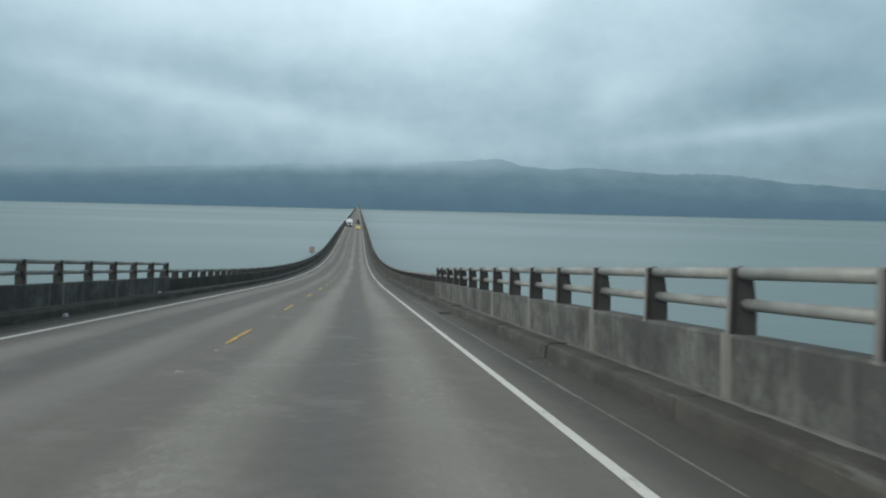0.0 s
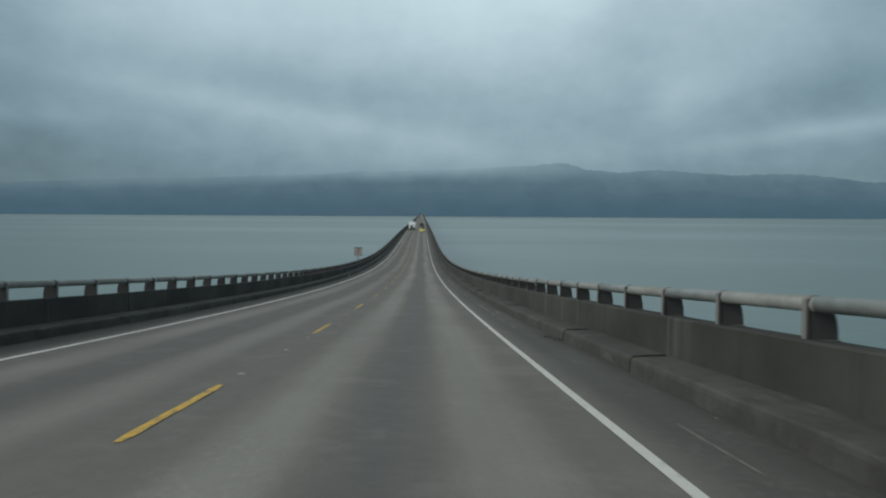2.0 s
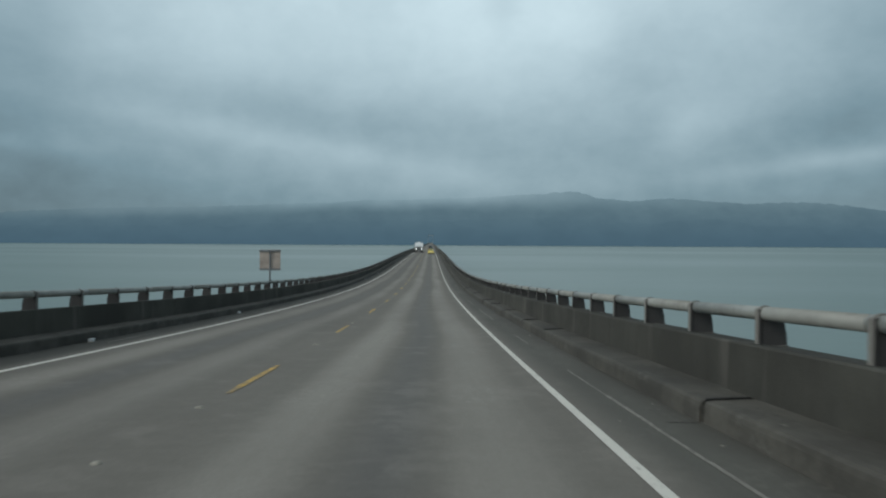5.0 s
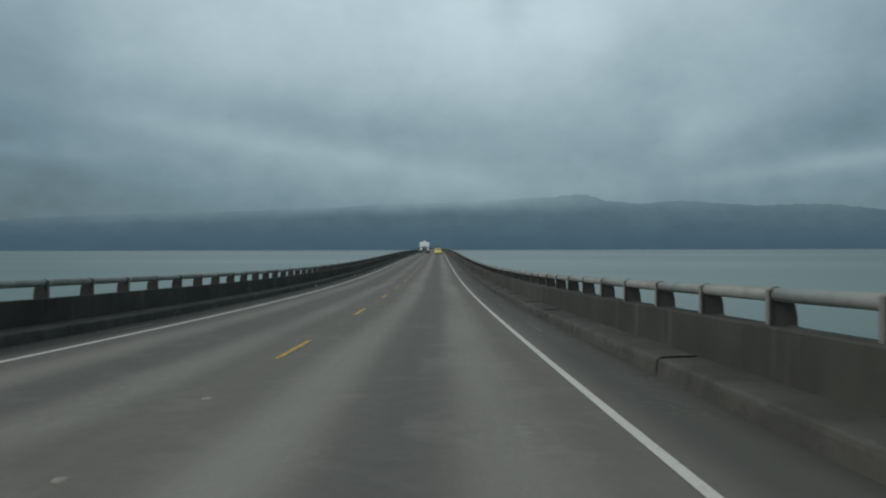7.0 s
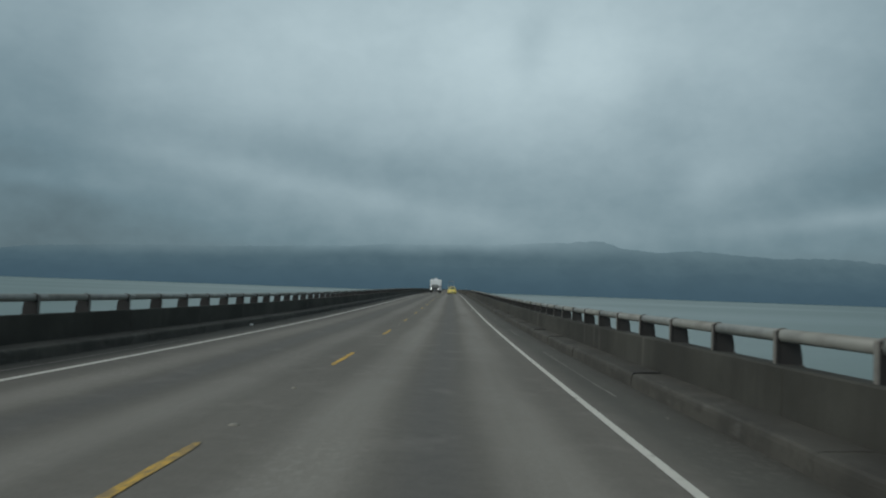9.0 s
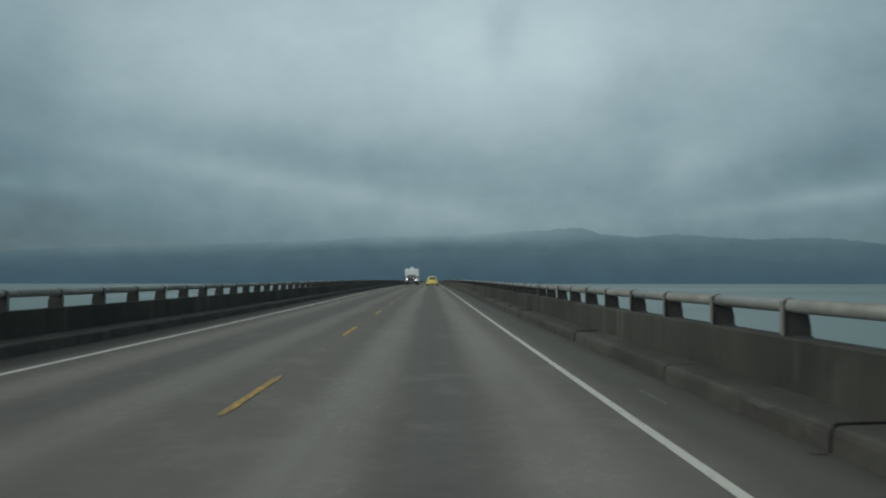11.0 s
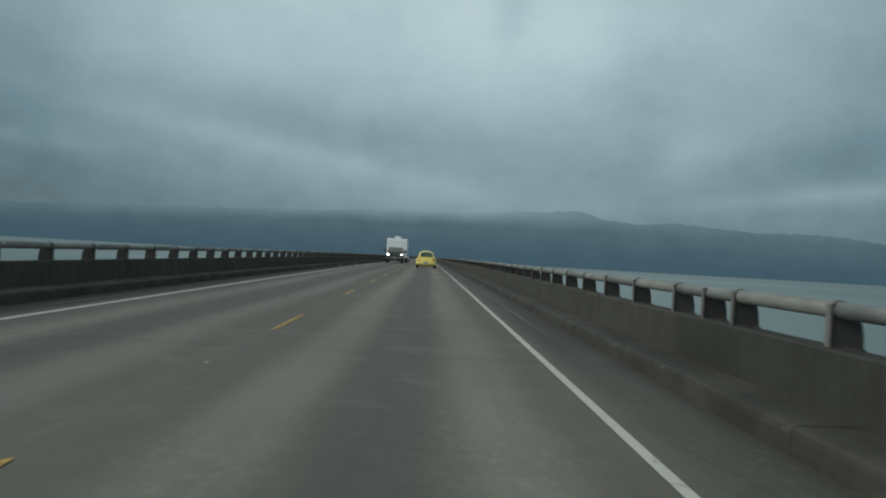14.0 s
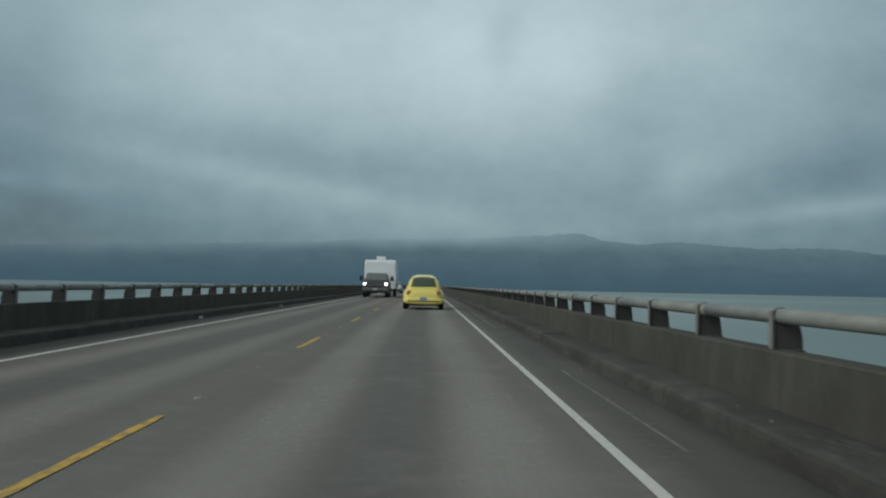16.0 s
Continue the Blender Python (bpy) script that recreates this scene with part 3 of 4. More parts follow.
# pile bents that carry the deck
for k in range(0, 46):
    y = -82.3 + k * 24.64
    base = deck(y) - 1.1
    if base > WATER_Z + 2:
        high = base - WATER_Z + 2.0
        thing = tagged(new("bridge_pier"), "grey concrete pile bent standing in the river", "bridge pier", "bridge piers", kind="structure")
        thing.matrix_basis = pose(0, y, base, 0, 0, 0)
        part("pier_cap", box(bmesh.new(), -4.6, 4.6, -0.6, 0.6, -1.2, -0.004, 0.05), DECK, thing)
        for s in (-1, 1):
            part("pile", rod(bmesh.new(), (s * 2.9, 0, -1.19), (s * 2.9, 0, -high), 0.55, 16), DECK, thing)

for side, x in ((1, 3.331), (-1, -3.297)):
    half = 0.042 if side > 0 else 0.055
    bm = strip(bmesh.new(), x - half, x + half, START, FAR_END, 0.005)
    part("edge_line", bm, WHITE_LINE, road, "worn white painted edge line")

def dash(bm, k):
    """One stroke of thin paint with a wavering edge."""
    own = random.Random(k)
    n = 9
    y0, y1 = k * DASH + own.uniform(-0.04, 0.04), k * DASH + DASH_LONG + own.uniform(-0.05, 0.05)
    rows = []
    for i in range(n + 1):
        y = y0 + (y1 - y0) * i / n
        thin = 0.016 if i in (0, n) else 0.0
        rows.append([bm.verts.new((x, y + own.uniform(-0.03, 0.03) * (0 < i < n), deck(y) + 0.006))
                     for x in (-0.052 + thin + own.uniform(-0.004, 0.005), 0.030 - thin + own.uniform(-0.005, 0.004))])
    for a, b in zip(rows, rows[1:]):
        bm.faces.new((a[0], a[1], b[1], b[0]))
    return bm


for k in [-5, -4, -3, -2] + list(range(0, 42)):
    part("lane_dash", dash(bmesh.new(), k), YELLOW_LINE, road, "scuffed yellow centre dash" if k == 0 else "")
bm = bmesh.new()
for k in range(42, 160):
    dash(bm, k)
tagged(part("far_lane_dashes", bm, YELLOW_LINE, road, "yellow centre dashes far along the bridge"), kind="stuff")


def stud_mesh():
    bm = bmesh.new()
    ball(bm, (0, 0, 0), (0.046, 0.042, 0.018), 12, 8)
    bmesh.ops.bisect_plane(bm, geom=bm.verts[:] + bm.edges[:] + bm.faces[:], plane_co=(0, 0, 0), plane_no=(0, 0, -1), clear_outer=True)
    return mesh_of("road_stud", bm, STUD, True)


stud = stud_mesh()
rnd = random.Random(4)
for k in range(-4, 41):
    for off, chance in ((4.25, 0.45), (7.45, 0.85), (10.1, 0.25)):
        if rnd.random() < chance:
            wide = rnd.uniform(0.75, 1.15)
            m4 = on_deck(k * DASH + off + rnd.uniform(-0.1, 0.1), rnd.uniform(-0.03, 0.03)) @ Matrix.Diagonal((wide, wide, 1, 1))
            part("road_stud", stud, STUD, road, "small pale ceramic lane marker" if k == -4 else "", m4)

# sealed joint between lane and shoulder: unbroken on the climb, worn away in places further on
SEALED = ((-70, 20.4), (22.4, 24.8), (32.4, 34.2), (46.3, 47.6), (49.0, 50.4), (52.0, 53.0), (54.4, 60.0), (63.0, 64.3), (66.6, 68.8), (72.5, 82.7),
          (84.0, 103.0), (108.0, 111.0), (118.0, 126.0), (131.5, 137.0), (150.0, 152.6), (160.3, 161.6), (186.0, 195.0), (203.0, 207.0), (217.5, 219.2), (223.5, 224.6),
          (252.0, 260.0), (292.0, 316.5), (325.0, 331.0), (343.0, 356.0), (372.0, 390.0))
for side in (1, -1):
    for start, stop in SEALED:
        y = start
        while y < stop - 0.05:
            long = min(rnd.uniform(0.8, 3.2), stop - y)
            w = rnd.uniform(0.011, 0.020)
            x = side * (3.835 + rnd.uniform(-0.007, 0.007))
            part("sealed_joint", strip(bmesh.new(), x - w, x + w, y, y + long, 0.004), SEAM, road)
            y += long + rnd.choice((0.0, 0.03, 0.10))

# ---- kerbs ----
def kerb_outline(s, inset=0.0):
    pts = [(4.276 + inset, -0.003), (4.280 + inset, 0.130 - inset), (4.289 + inset, 0.166 - inset), (4.312 + inset, 0.183 - inset), (4.362 + inset, 0.190 - inset), (4.760, 0.196 - inset), (4.760, -0.003)]
    return [(s * x, z) for x, z in (pts if s > 0 else pts[::-1])]


def kerb_block_mesh(s, long, seed, chipped):
    """One cast block with a nibbled front edge."""
    outline = kerb_outline(s)
    bm = bmesh.new()
    n = max(3, round(long / 0.55))
    rings = []
    for i in range(n + 1):
        y = long * i / n
        ring = []
        for x, z in outline:
            edge = 1.0 if z > 0.05 and abs(x) < 4.42 else 0.0
            wear = noise.fractal(Vector((y * 1.9, seed * 7.3, z * 4)), 1.0, 2.0, 3) * 0.013 * edge
            drop = 0.005 * edge if chipped and i in (0, n) else 0.0
            ring.append(bm.verts.new((x + s * (wear + drop), y, z - abs(wear) * 0.6 - drop * 0.7)))
        rings.append(ring)
    k = len(outline)
    for a, b in zip(rings, rings[1:]):
        for q in range(k):
            bm.faces.new((a[q], b[q], b[(q + 1) % k], a[(q + 1) % k]))
    bm.faces.new(rings[0][::-1])
    bm.faces.new(rings[-1])
    return mesh_of("kerb_block", bm, KERB)


# four casts to each span of the deck; the joints over the piers and at mid-span open widest
SPAN = BLOCK * 4
CASTS = (0.0, 4.40, 10.95, 17.30, SPAN)
OPEN = (0.062, 0.036, 0.055, 0.034)
for side, where in ((1, "right"), (-1, "left")):
    bm = extrusion(bmesh.new(), kerb_outline(side, 0.14), START, NEAR_END)
    extrusion(bm, kerb_outline(side), NEAR_END, FAR_END)
    kerb = tagged(new("kerb_" + where, mesh_of("kerb_" + where, bm, [CORE])), "grimy raised concrete kerb of separate blocks", "kerb", kind="structure")
    kerb.data.materials.append(KERB)
    for p in kerb.data.polygons:
        p.material_index = 1 if p.center.y > NEAR_END else 0
    lip = mesh_of("joint_filler", prism(bmesh.new(), [(side * x, z) for x, z in ((4.300, 0.140), (4.690, 0.150), (4.690, 0.208), (4.500, 0.204), (4.322, 0.194))], -0.026, 0.026, bevel=0.004), CORE)
    made = {}
    for k in range(-4, 21):
        for c in range(4):
            cuts = CASTS if k else (0.0, 4.40, 12.60, 17.30, SPAN)    # the joint at the foot of the climb sits further on
            y0, y1 = BLOCK_AT + k * SPAN + cuts[c], BLOCK_AT + k * SPAN + cuts[c + 1]
            if y0 < START or y1 > NEAR_END:
                continue
            tight = 275 < y0 < 345 or y0 < -5 or 0 < y0 < 5 or 15 < y0 < 16 or side < 0        # cast in one run past the expansion joint and on the climb
            gap = 0.003 if y0 < -5 else 0.008 if tight else OPEN[c]
            kind = (c, gap, k % 3, k == 0)
            if kind not in made:
                made[kind] = kerb_block_mesh(side, y1 - y0 - gap, c + 5 * (k % 3) + side, not tight)
            shove = 0.0 if tight else rnd.uniform(-0.012, 0.014)
            part("kerb_block", made[kind], KERB, kerb, "", on_deck(y0 + gap, side * shove, y1 - y0, rnd.uniform(-0.004, 0.004)))
            # squeezed-out filler stands proud of the kerb top at the open joints
            if not tight and (c % 2 == 0 or k % 2):
                part("joint_filler", lip, CORE, kerb, "", on_deck(y0 + gap / 2))

# ---- parapets ----
def wall_outline(s):
    pts = [(4.722, 0.10), (4.728, 0.612), (4.750, 0.628), (4.940, 0.602), (5.222, 0.584), (5.240, 0.57), (5.240, 0.0), (4.715, 0.0)]
    return [(s * x, z) for x, z in (pts if s > 0 else pts[::-1])]


def tall_outline(s):
    pts = [(4.585, 0.10), (4.555, 0.668), (4.575, 0.690), (4.820, 0.680), (4.840, 0.66), (4.840, 0.0), (4.585, 0.0)]
    return [(s * x, z) for x, z in (pts if s > 0 else pts[::-1])]


def tall_posts(s):
    """Stations of the posts on the climb, from its foot backwards; the first gaps are uneven."""
    out = [TALL_END - (0.60 if s > 0 else 0.22)]
    gaps = [1.70, 2.15, 2.10, 1.55, 2.13, 2.09, 2.10, 2.10] if s > 0 else []
    while out[-1] > START + 8:
        n = len(out) - 1
        out.append(out[-1] - (gaps[n] if n < len(gaps) else 2.04 if s > 0 else 2.35))
    return out


PANEL = BLOCK * 2
PANEL_AT = BLOCK_AT + 17.45
for side, where in ((1, "right"), (-1, "left")):
    bm = extrusion(bmesh.new(), wall_outline(side), NEAR_END, FAR_END)
    wall = tagged(new("parapet_" + where, mesh_of("parapet_" + where, bm, WALL)), "low dark weathered concrete bridge parapet", "parapet", kind="structure")
    me = mesh_of("parapet_panel", prism(bmesh.new(), wall_outline(side), 0.007, PANEL - 0.007, bevel=0.006), WALL)
    lead = math.ceil((TALL_END - PANEL_AT) / PANEL) * PANEL + PANEL_AT - TALL_END
    bm = prism(bmesh.new(), wall_outline(side), 0.006, lead - 0.006, bevel=0.006)
    part("parapet_panel", bm, WALL, wall, "", on_deck(TALL_END, 0, lead))
    y = TALL_END + lead
    while y < NEAR_END - 0.5:
        if y + PANEL > NEAR_END:
            bm = prism(bmesh.new(), wall_outline(side), 0.006, NEAR_END - y - 0.006, bevel=0.006)
            part("parapet_panel", bm, WALL, wall, "", on_deck(y, 0, NEAR_END - y))
        else:
            part("parapet_panel", me, WALL, wall, "", on_deck(y, 0, PANEL))
        y += PANEL
    # taller, paler walls on the climb behind, with flush pilasters under every other post
    rib = mesh_of("pilaster", prism(bmesh.new(), [(side * 4.570, 0.10), (side * 4.549, 0.690), (side * 4.62, 0.694), (side * 4.62, 0.10)], -0.10, 0.10, bevel=0.006), PILASTER)
    feet = tall_posts(side)[1::2] + [START + 4]
    start = TALL_END
    for n, y in enumerate(feet):
        long = start - y
        bm = prism(bmesh.new(), tall_outline(side), 0.005, long - 0.005, bevel=0.006)
        part("stained_panel", bm, WALL_PALE, wall, "pale parapet panel with dark water streaks" if n == 1 else "", on_deck(y, 0, long))
        if n < len(feet) - 1:
            part("pilaster", rib, PILASTER, wall, "", on_deck(y))
        # crumbled mortar along the foot of the wall
        bm = bmesh.new()
        cuts = max(4, int(long / 0.16))
        foot = []
        for i in range(cuts + 1):
            wide = 0.012 + 0.030 * max(0.0, noise.noise(Vector((y + i * 0.53, side, 4.0))) + 0.25)
            foot.append([bm.verts.new((side * x, long * i / cuts, z)) for x, z in ((4.566 - wide, 0.190), (4.572 - wide * 0.6, 0.197 + wide * 0.35), (4.60, 0.216))])
        for a, b in zip(foot, foot[1:]):
            for q in (0, 1):
                bm.faces.new((a[q], b[q], b[q + 1], a[q + 1]))
        part("mortar_lip", bm, MORTAR, wall, "", on_deck(y, 0, long))
        start = y

EXPANSION = 287.45


# ---- rails ----
def rail_post(name, s, x, z0, z1, base, flange, web):
    """A short cast post: upright flange to the road, thinner web with a curved back."""
    h = z1 - z0
    bm = prism(bmesh.new(), [(s * (x + a), z0 + b) for a, b in ((0.0, 0.0), (0.0, h - 0.010), (0.010, h), (0.034, h), (0.034, 0.0))], -flange, flange, bevel=0.006)
    back = [(base * 0.62, h), (base * 0.72, h * 0.93), (base * 0.82, h * 0.78), (base * 0.91, h * 0.55), (base * 0.97, h * 0.30), (base, 0.0)]
    prism(bm, [(s * (x + a), z0 + b) for a, b in [(0.0345, 0.0), (0.0345, h - 0.004)] + back], -web, web, bevel=0.006)
    # thin bearing plate at the foot
    box(bm, *sorted((s * (x - 0.010), s * (x + base + 0.010))), -flange - 0.012, flange + 0.012, z0 - 0.012, z0 + 0.010, 0.004)
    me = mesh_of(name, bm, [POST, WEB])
    # faces turned up or down the road take the darker material
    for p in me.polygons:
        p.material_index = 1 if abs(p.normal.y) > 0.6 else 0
    return me


def pipe_mesh(s, x, z, r, long):
    bm = rod(bmesh.new(), (s * x, 0, z), (s * x, long, z), r, 16)
    return mesh_of("pipe", bm, PIPE, True)


def strap_mesh(s, x, z, r):
    bm = bmesh.new()
    rod(bm, (s * x, -0.022, z), (s * x, 0.022, z), r + 0.012, 16)
    return mesh_of("strap", bm, POST, False)


for side, where in ((1, "right"), (-1, "left")):
    rail = tagged(new("bridge_railing"), "single pipe railing on short posts along the parapet", "railing", "bridge railings")
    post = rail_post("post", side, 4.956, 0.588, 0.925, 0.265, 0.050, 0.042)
    strap = strap_mesh(side, 5.036, 0.876, 0.064)
    first = math.ceil((TALL_END + 0.9 - POST_AT) / POST_STEP)
    last = int((NEAR_END - POST_AT) / POST_STEP)
    for k in range(first, last):
        y = POST_AT + k * POST_STEP
        y += float(np.interp(y, [p[0] for p in STRAY], [p[1] for p in STRAY]))
        if side < 0:
            y -= float(np.interp(y, (35, 60), (0.15, 0.32)))
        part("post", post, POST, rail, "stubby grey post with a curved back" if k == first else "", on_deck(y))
        part("strap", strap, POST, rail, "", on_deck(y))
    part("post", post, POST, rail, "", on_deck(EXPANSION - 0.16))
    pipe = pipe_mesh(side, 5.036, 0.876, 0.064, POST_STEP * 2 - 0.006)
    for k in range(first, last - 1, 2):
        y = POST_AT + k * POST_STEP
        part("pipe", pipe, PIPE, rail, "weathered pale round rail pipe" if k == first else "", on_deck(y, 0, POST_STEP * 2))
    bm = bmesh.new()
    for k in range(last, last + 420):
        y = POST_AT + k * POST_STEP
        box(bm, *sorted((side * 4.956, side * 5.21)), y - 0.050, y + 0.050, deck(y) + 0.59, deck(y) + 0.93)
    tagged(part("far_posts", bm, POST, rail), kind="stuff")
    ring = [(side * 5.036 + 0.062 * math.cos(a), 0.876 + 0.063 * math.sin(a)) for a in [k * math.pi / 3 for k in range(6)]]
    tagged(part("far_pipe", extrusion(bmesh.new(), ring, POST_AT + (last - 2) * POST_STEP, FAR_END), PIPE, rail), kind="stuff")

    # two-pipe rail on the climb
    rail = tagged(new("tall_bridge_railing"), "double pipe railing on tall curved posts above a pale parapet", "railing", "bridge railings")
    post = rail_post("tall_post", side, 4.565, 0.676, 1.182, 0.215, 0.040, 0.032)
    top = pipe_mesh(side, 4.650, 1.136, 0.047, TALL_STEP - 0.006)
    mid = pipe_mesh(side, 4.690, 0.908, 0.045, TALL_STEP - 0.006)
    strap = strap_mesh(side, 4.650, 1.136, 0.047)
    posts = tall_posts(side)
    for k, (y, behind) in enumerate(zip(posts, posts[1:])):
        gap = y - behind
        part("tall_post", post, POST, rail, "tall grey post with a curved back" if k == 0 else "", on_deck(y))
        part("strap", strap, POST, rail, "", on_deck(y))
        short = Matrix.Diagonal((1, gap / TALL_STEP, 1, 1))
        part("upper_pipe", top, PIPE, rail, "", on_deck(behind, 0, gap) @ short)
        part("lower_pipe", mid, PIPE, rail, "", on_deck(behind, 0, gap) @ short)

# ---- roadside sign, seen from behind ----
def roadside_sign(y):
    sign = tagged(new("road_sign"), "back of a square plywood road sign on a thin steel post", "road sign")
    sign.matrix_basis = on_deck(y, -5.08, 0, 0.60)
    part("board", box(bmesh.new(), -0.46, 0.46, 0.0, 0.02, 0.80, 1.72, 0.004), PLYWOOD, sign, "weathered pinkish plywood board")
    part("upright", box(bmesh.new(), -0.035, 0.035, -0.07, -0.002, 0.0, 1.70, 0.006), STEEL, sign)
    part("top_batten", box(bmesh.new(), -0.47, 0.47, -0.045, -0.002, 1.63, 1.71, 0.006), STEEL, sign)
    part("bottom_batten", box(bmesh.new(), -0.47, 0.47, -0.045, -0.002, 0.81, 0.89, 0.006), STEEL, sign)
    part("brace", rod(bmesh.new(), (0.02, -0.03, 0.42), (0.30, 0.10, 0.02), 0.018, 8), STEEL, sign)
    part("foot_plate", box(bmesh.new(), -0.09, 0.09, -0.12, 0.06, -0.005, 0.02, 0.004), STEEL, sign)


roadside_sign(133.0)

# ---- pale reflectors by the far kerb ----
first = None
for y in (6.4, 108.0, 121.4, 181.0, 203.0, 345.0, 359.5):
    if first is None:
        first = tagged(new("kerb_reflector"), "small white plastic reflector lying against the kerb", "reflector", "kerb reflectors")
        part("foot", box(bmesh.new(), -0.05, 0.05, -0.09, 0.09, 0.0, 0.025, 0.008), STUD, first)
        part("lens", box(bmesh.new(), -0.04, 0.04, -0.075, 0.075, 0.020, 0.075, 0.015), PLATE, first)
        first.matrix_basis = on_deck(y, -4.12)
    else:
        copy_thing(first, on_deck(y, -4.12))
# a pale paper scrap on the kerb top, given the reflector's shape
copy_thing(first, on_deck(17.4, -4.45, 0, 0.19))

# ---- joints across the shoulders, and loose chips in the gutters ----
for side in (1, -1):
    for k in range(-2, 34):
        if k % 5 != 2 and k != 1 and not 287 < BLOCK_AT + k * BLOCK * 2 < 345:
            y = BLOCK_AT + k * BLOCK * 2 - (0.19 if k % 2 else 0.0)
            x0, x1 = sorted((side * rnd.uniform(3.95, 4.15), side * 4.258))
            bm = bmesh.new()
            n = 7
            edge = [(x0 + (x1 - x0) * i / n, y + rnd.uniform(-0.02, 0.02)) for i in range(n + 1)]
            half = rnd.uniform(0.008, 0.016)
            a = [bm.verts.new((x, yy - half, deck(yy) + 0.0035)) for x, yy in edge]
            b = [bm.verts.new((x, yy + half, deck(yy) + 0.0035)) for x, yy in edge]
            for i in range(n):
                bm.faces.new((a[i], a[i + 1], b[i + 1], b[i]))
            part("shoulder_joint", bm, CORE, road)
# expansion joint across the whole road
bm = bmesh.new()
n = 60
line = [(-4.265 + 8.53 * i / n, EXPANSION + rnd.uniform(-0.006, 0.006)) for i in range(n + 1)]
lo = [bm.verts.new((x, y - 0.007, deck(y) + 0.0065)) for x, y in line]
hi = [bm.verts.new((x, y + 0.007 + rnd.uniform(-0.005, 0.004), deck(y) + 0.0065)) for x, y in line]
for i in range(n):
    bm.faces.new((lo[i], lo[i + 1], hi[i + 1], hi[i]))
part("expansion_joint", bm, CORE, road, "dark rubber expansion joint across the road")


def gutter_drain(y):
    drain = tagged(new("gutter_drain"), "small dark rusted gutter drain beside the kerb", "drain")
    drain.matrix_basis = on_deck(y, 4.085)
    rim = bmesh.new()
    for x0, x1, y0, y1 in ((-0.16, 0.16, -0.11, -0.085), (-0.16, 0.16, 0.085, 0.11), (-0.16, -0.135, -0.084, 0.084), (0.135, 0.16, -0.084, 0.084)):
        box(rim, x0, x1, y0, y1, 0.001, 0.022, 0.004)
    part("rim", rim, WEB, drain, "dark rusted rim")
    # flat black slab stands in for the unlit hole below the bars
    part("well", box(bmesh.new(), -0.134, 0.134, -0.084, 0.084, 0.0005, 0.006), CORE, drain)
    for k in range(5):
        x = -0.11 + k * 0.055
        part("grate_bar", box(bmesh.new(), x - 0.009, x + 0.009, -0.084, 0.084, 0.008, 0.016, 0.002), WEB, drain)


gutter_drain(10.3)


def rubber_scrap(x, y, turn, size, wave):
    """A torn curl of tyre tread in the gutter."""
    bm = bmesh.new()
    n = 9
    lo = [bm.verts.new(((i / n - 0.5) * size, -0.035 + 0.02 * math.sin(i * 1.9), 0.004 + wave * abs(math.sin(i * 0.9)))) for i in range(n + 1)]
    hi = [bm.verts.new(((i / n - 0.5) * size, 0.035 + 0.02 * math.cos(i * 1.4), 0.004 + wave * abs(math.sin(i * 0.9 + 0.5)))) for i in range(n + 1)]
    for i in range(n):
        bm.faces.new((lo[i], lo[i + 1], hi[i + 1], hi[i]))
    bmesh.ops.solidify(bm, geom=bm.faces[:], thickness=0.012)
    ob = tagged(new("rubber_scrap", mesh_of("rubber_scrap", bm, RUBBER)), "torn black strip of tyre rubber in the gutter", "debris", "rubber scraps")
    ob.matrix_basis = on_deck(y, x, 0, 0.008) @ pose(0, 0, 0, 0, 0, turn)


rubber_scrap(4.12, 43.62, 20, 0.10, 0.02)
rubber_scrap(4.06, 43.32, -12, 0.22, 0.03)
rubber_scrap(4.19, 42.90, -25, 0.20, 0.03)
bm = bmesh.new()
# crumbled mortar below two of the open kerb joints
for x0, y0, spread, count in ((4.10, 53.75, 0.35, 24), (4.08, 166.0, 0.80, 26)):
    for k in range(count):
        x, y, r = rnd.gauss(x0, 0.07), rnd.gauss(y0, spread * 0.5), rnd.uniform(0.004, 0.011)
        if x < 4.24:
            bmesh.ops.create_icosphere(bm, subdivisions=1, radius=r, matrix=Matrix.Translation((x, y, deck(y) + r * 0.25)) @ Matrix.Diagonal((rnd.uniform(0.8, 1.8), rnd.uniform(0.8, 1.8), 0.5, 1)))
for k in range(170):
    side = 1 if k % 3 else -1
    y, x = rnd.uniform(-20, 400), side * rnd.choice((rnd.uniform(3.5, 4.2), rnd.uniform(4.05, 4.25), rnd.uniform(4.4, 4.65)))
    z = deck(y) + (0.188 if abs(x) > 4.3 else 0.0)
    r = rnd.uniform(0.005, 0.013)
    bmesh.ops.create_icosphere(bm, subdivisions=1, radius=r, matrix=Matrix.Translation((x, y, z + r * 0.3)) @ Matrix.Diagonal((rnd.uniform(0.8, 2.2), rnd.uniform(0.8, 1.6), 0.6, 1)))
tagged(new("gutter_chips", mesh_of("gutter_chips", bm, STUD)), "scattered pale stone chips along the gutters", "debris", kind="stuff")

# ---- vehicles ----
def wheel(thing, x, y, r, wide):
    s = 1 if x > 0 else -1
    bm = rod(bmesh.new(), (x - s * wide, y, r), (x, y, r), r, 28)
    bmesh.ops.bevel(bm, geom=[e for e in bm.edges if e.is_manifold and len(e.link_faces[0].verts) != len(e.link_faces[1].verts)], offset=0.03, segments=2, affect="EDGES")
    hub = part("wheel", bm, RUBBER, thing)
    bm = rod(bmesh.new(), (x - s * 0.02, y, r), (x + s * 0.012, y, r), r * 0.62, 24, r * 0.5)
    part("rim", bm, ALLOY, hub)


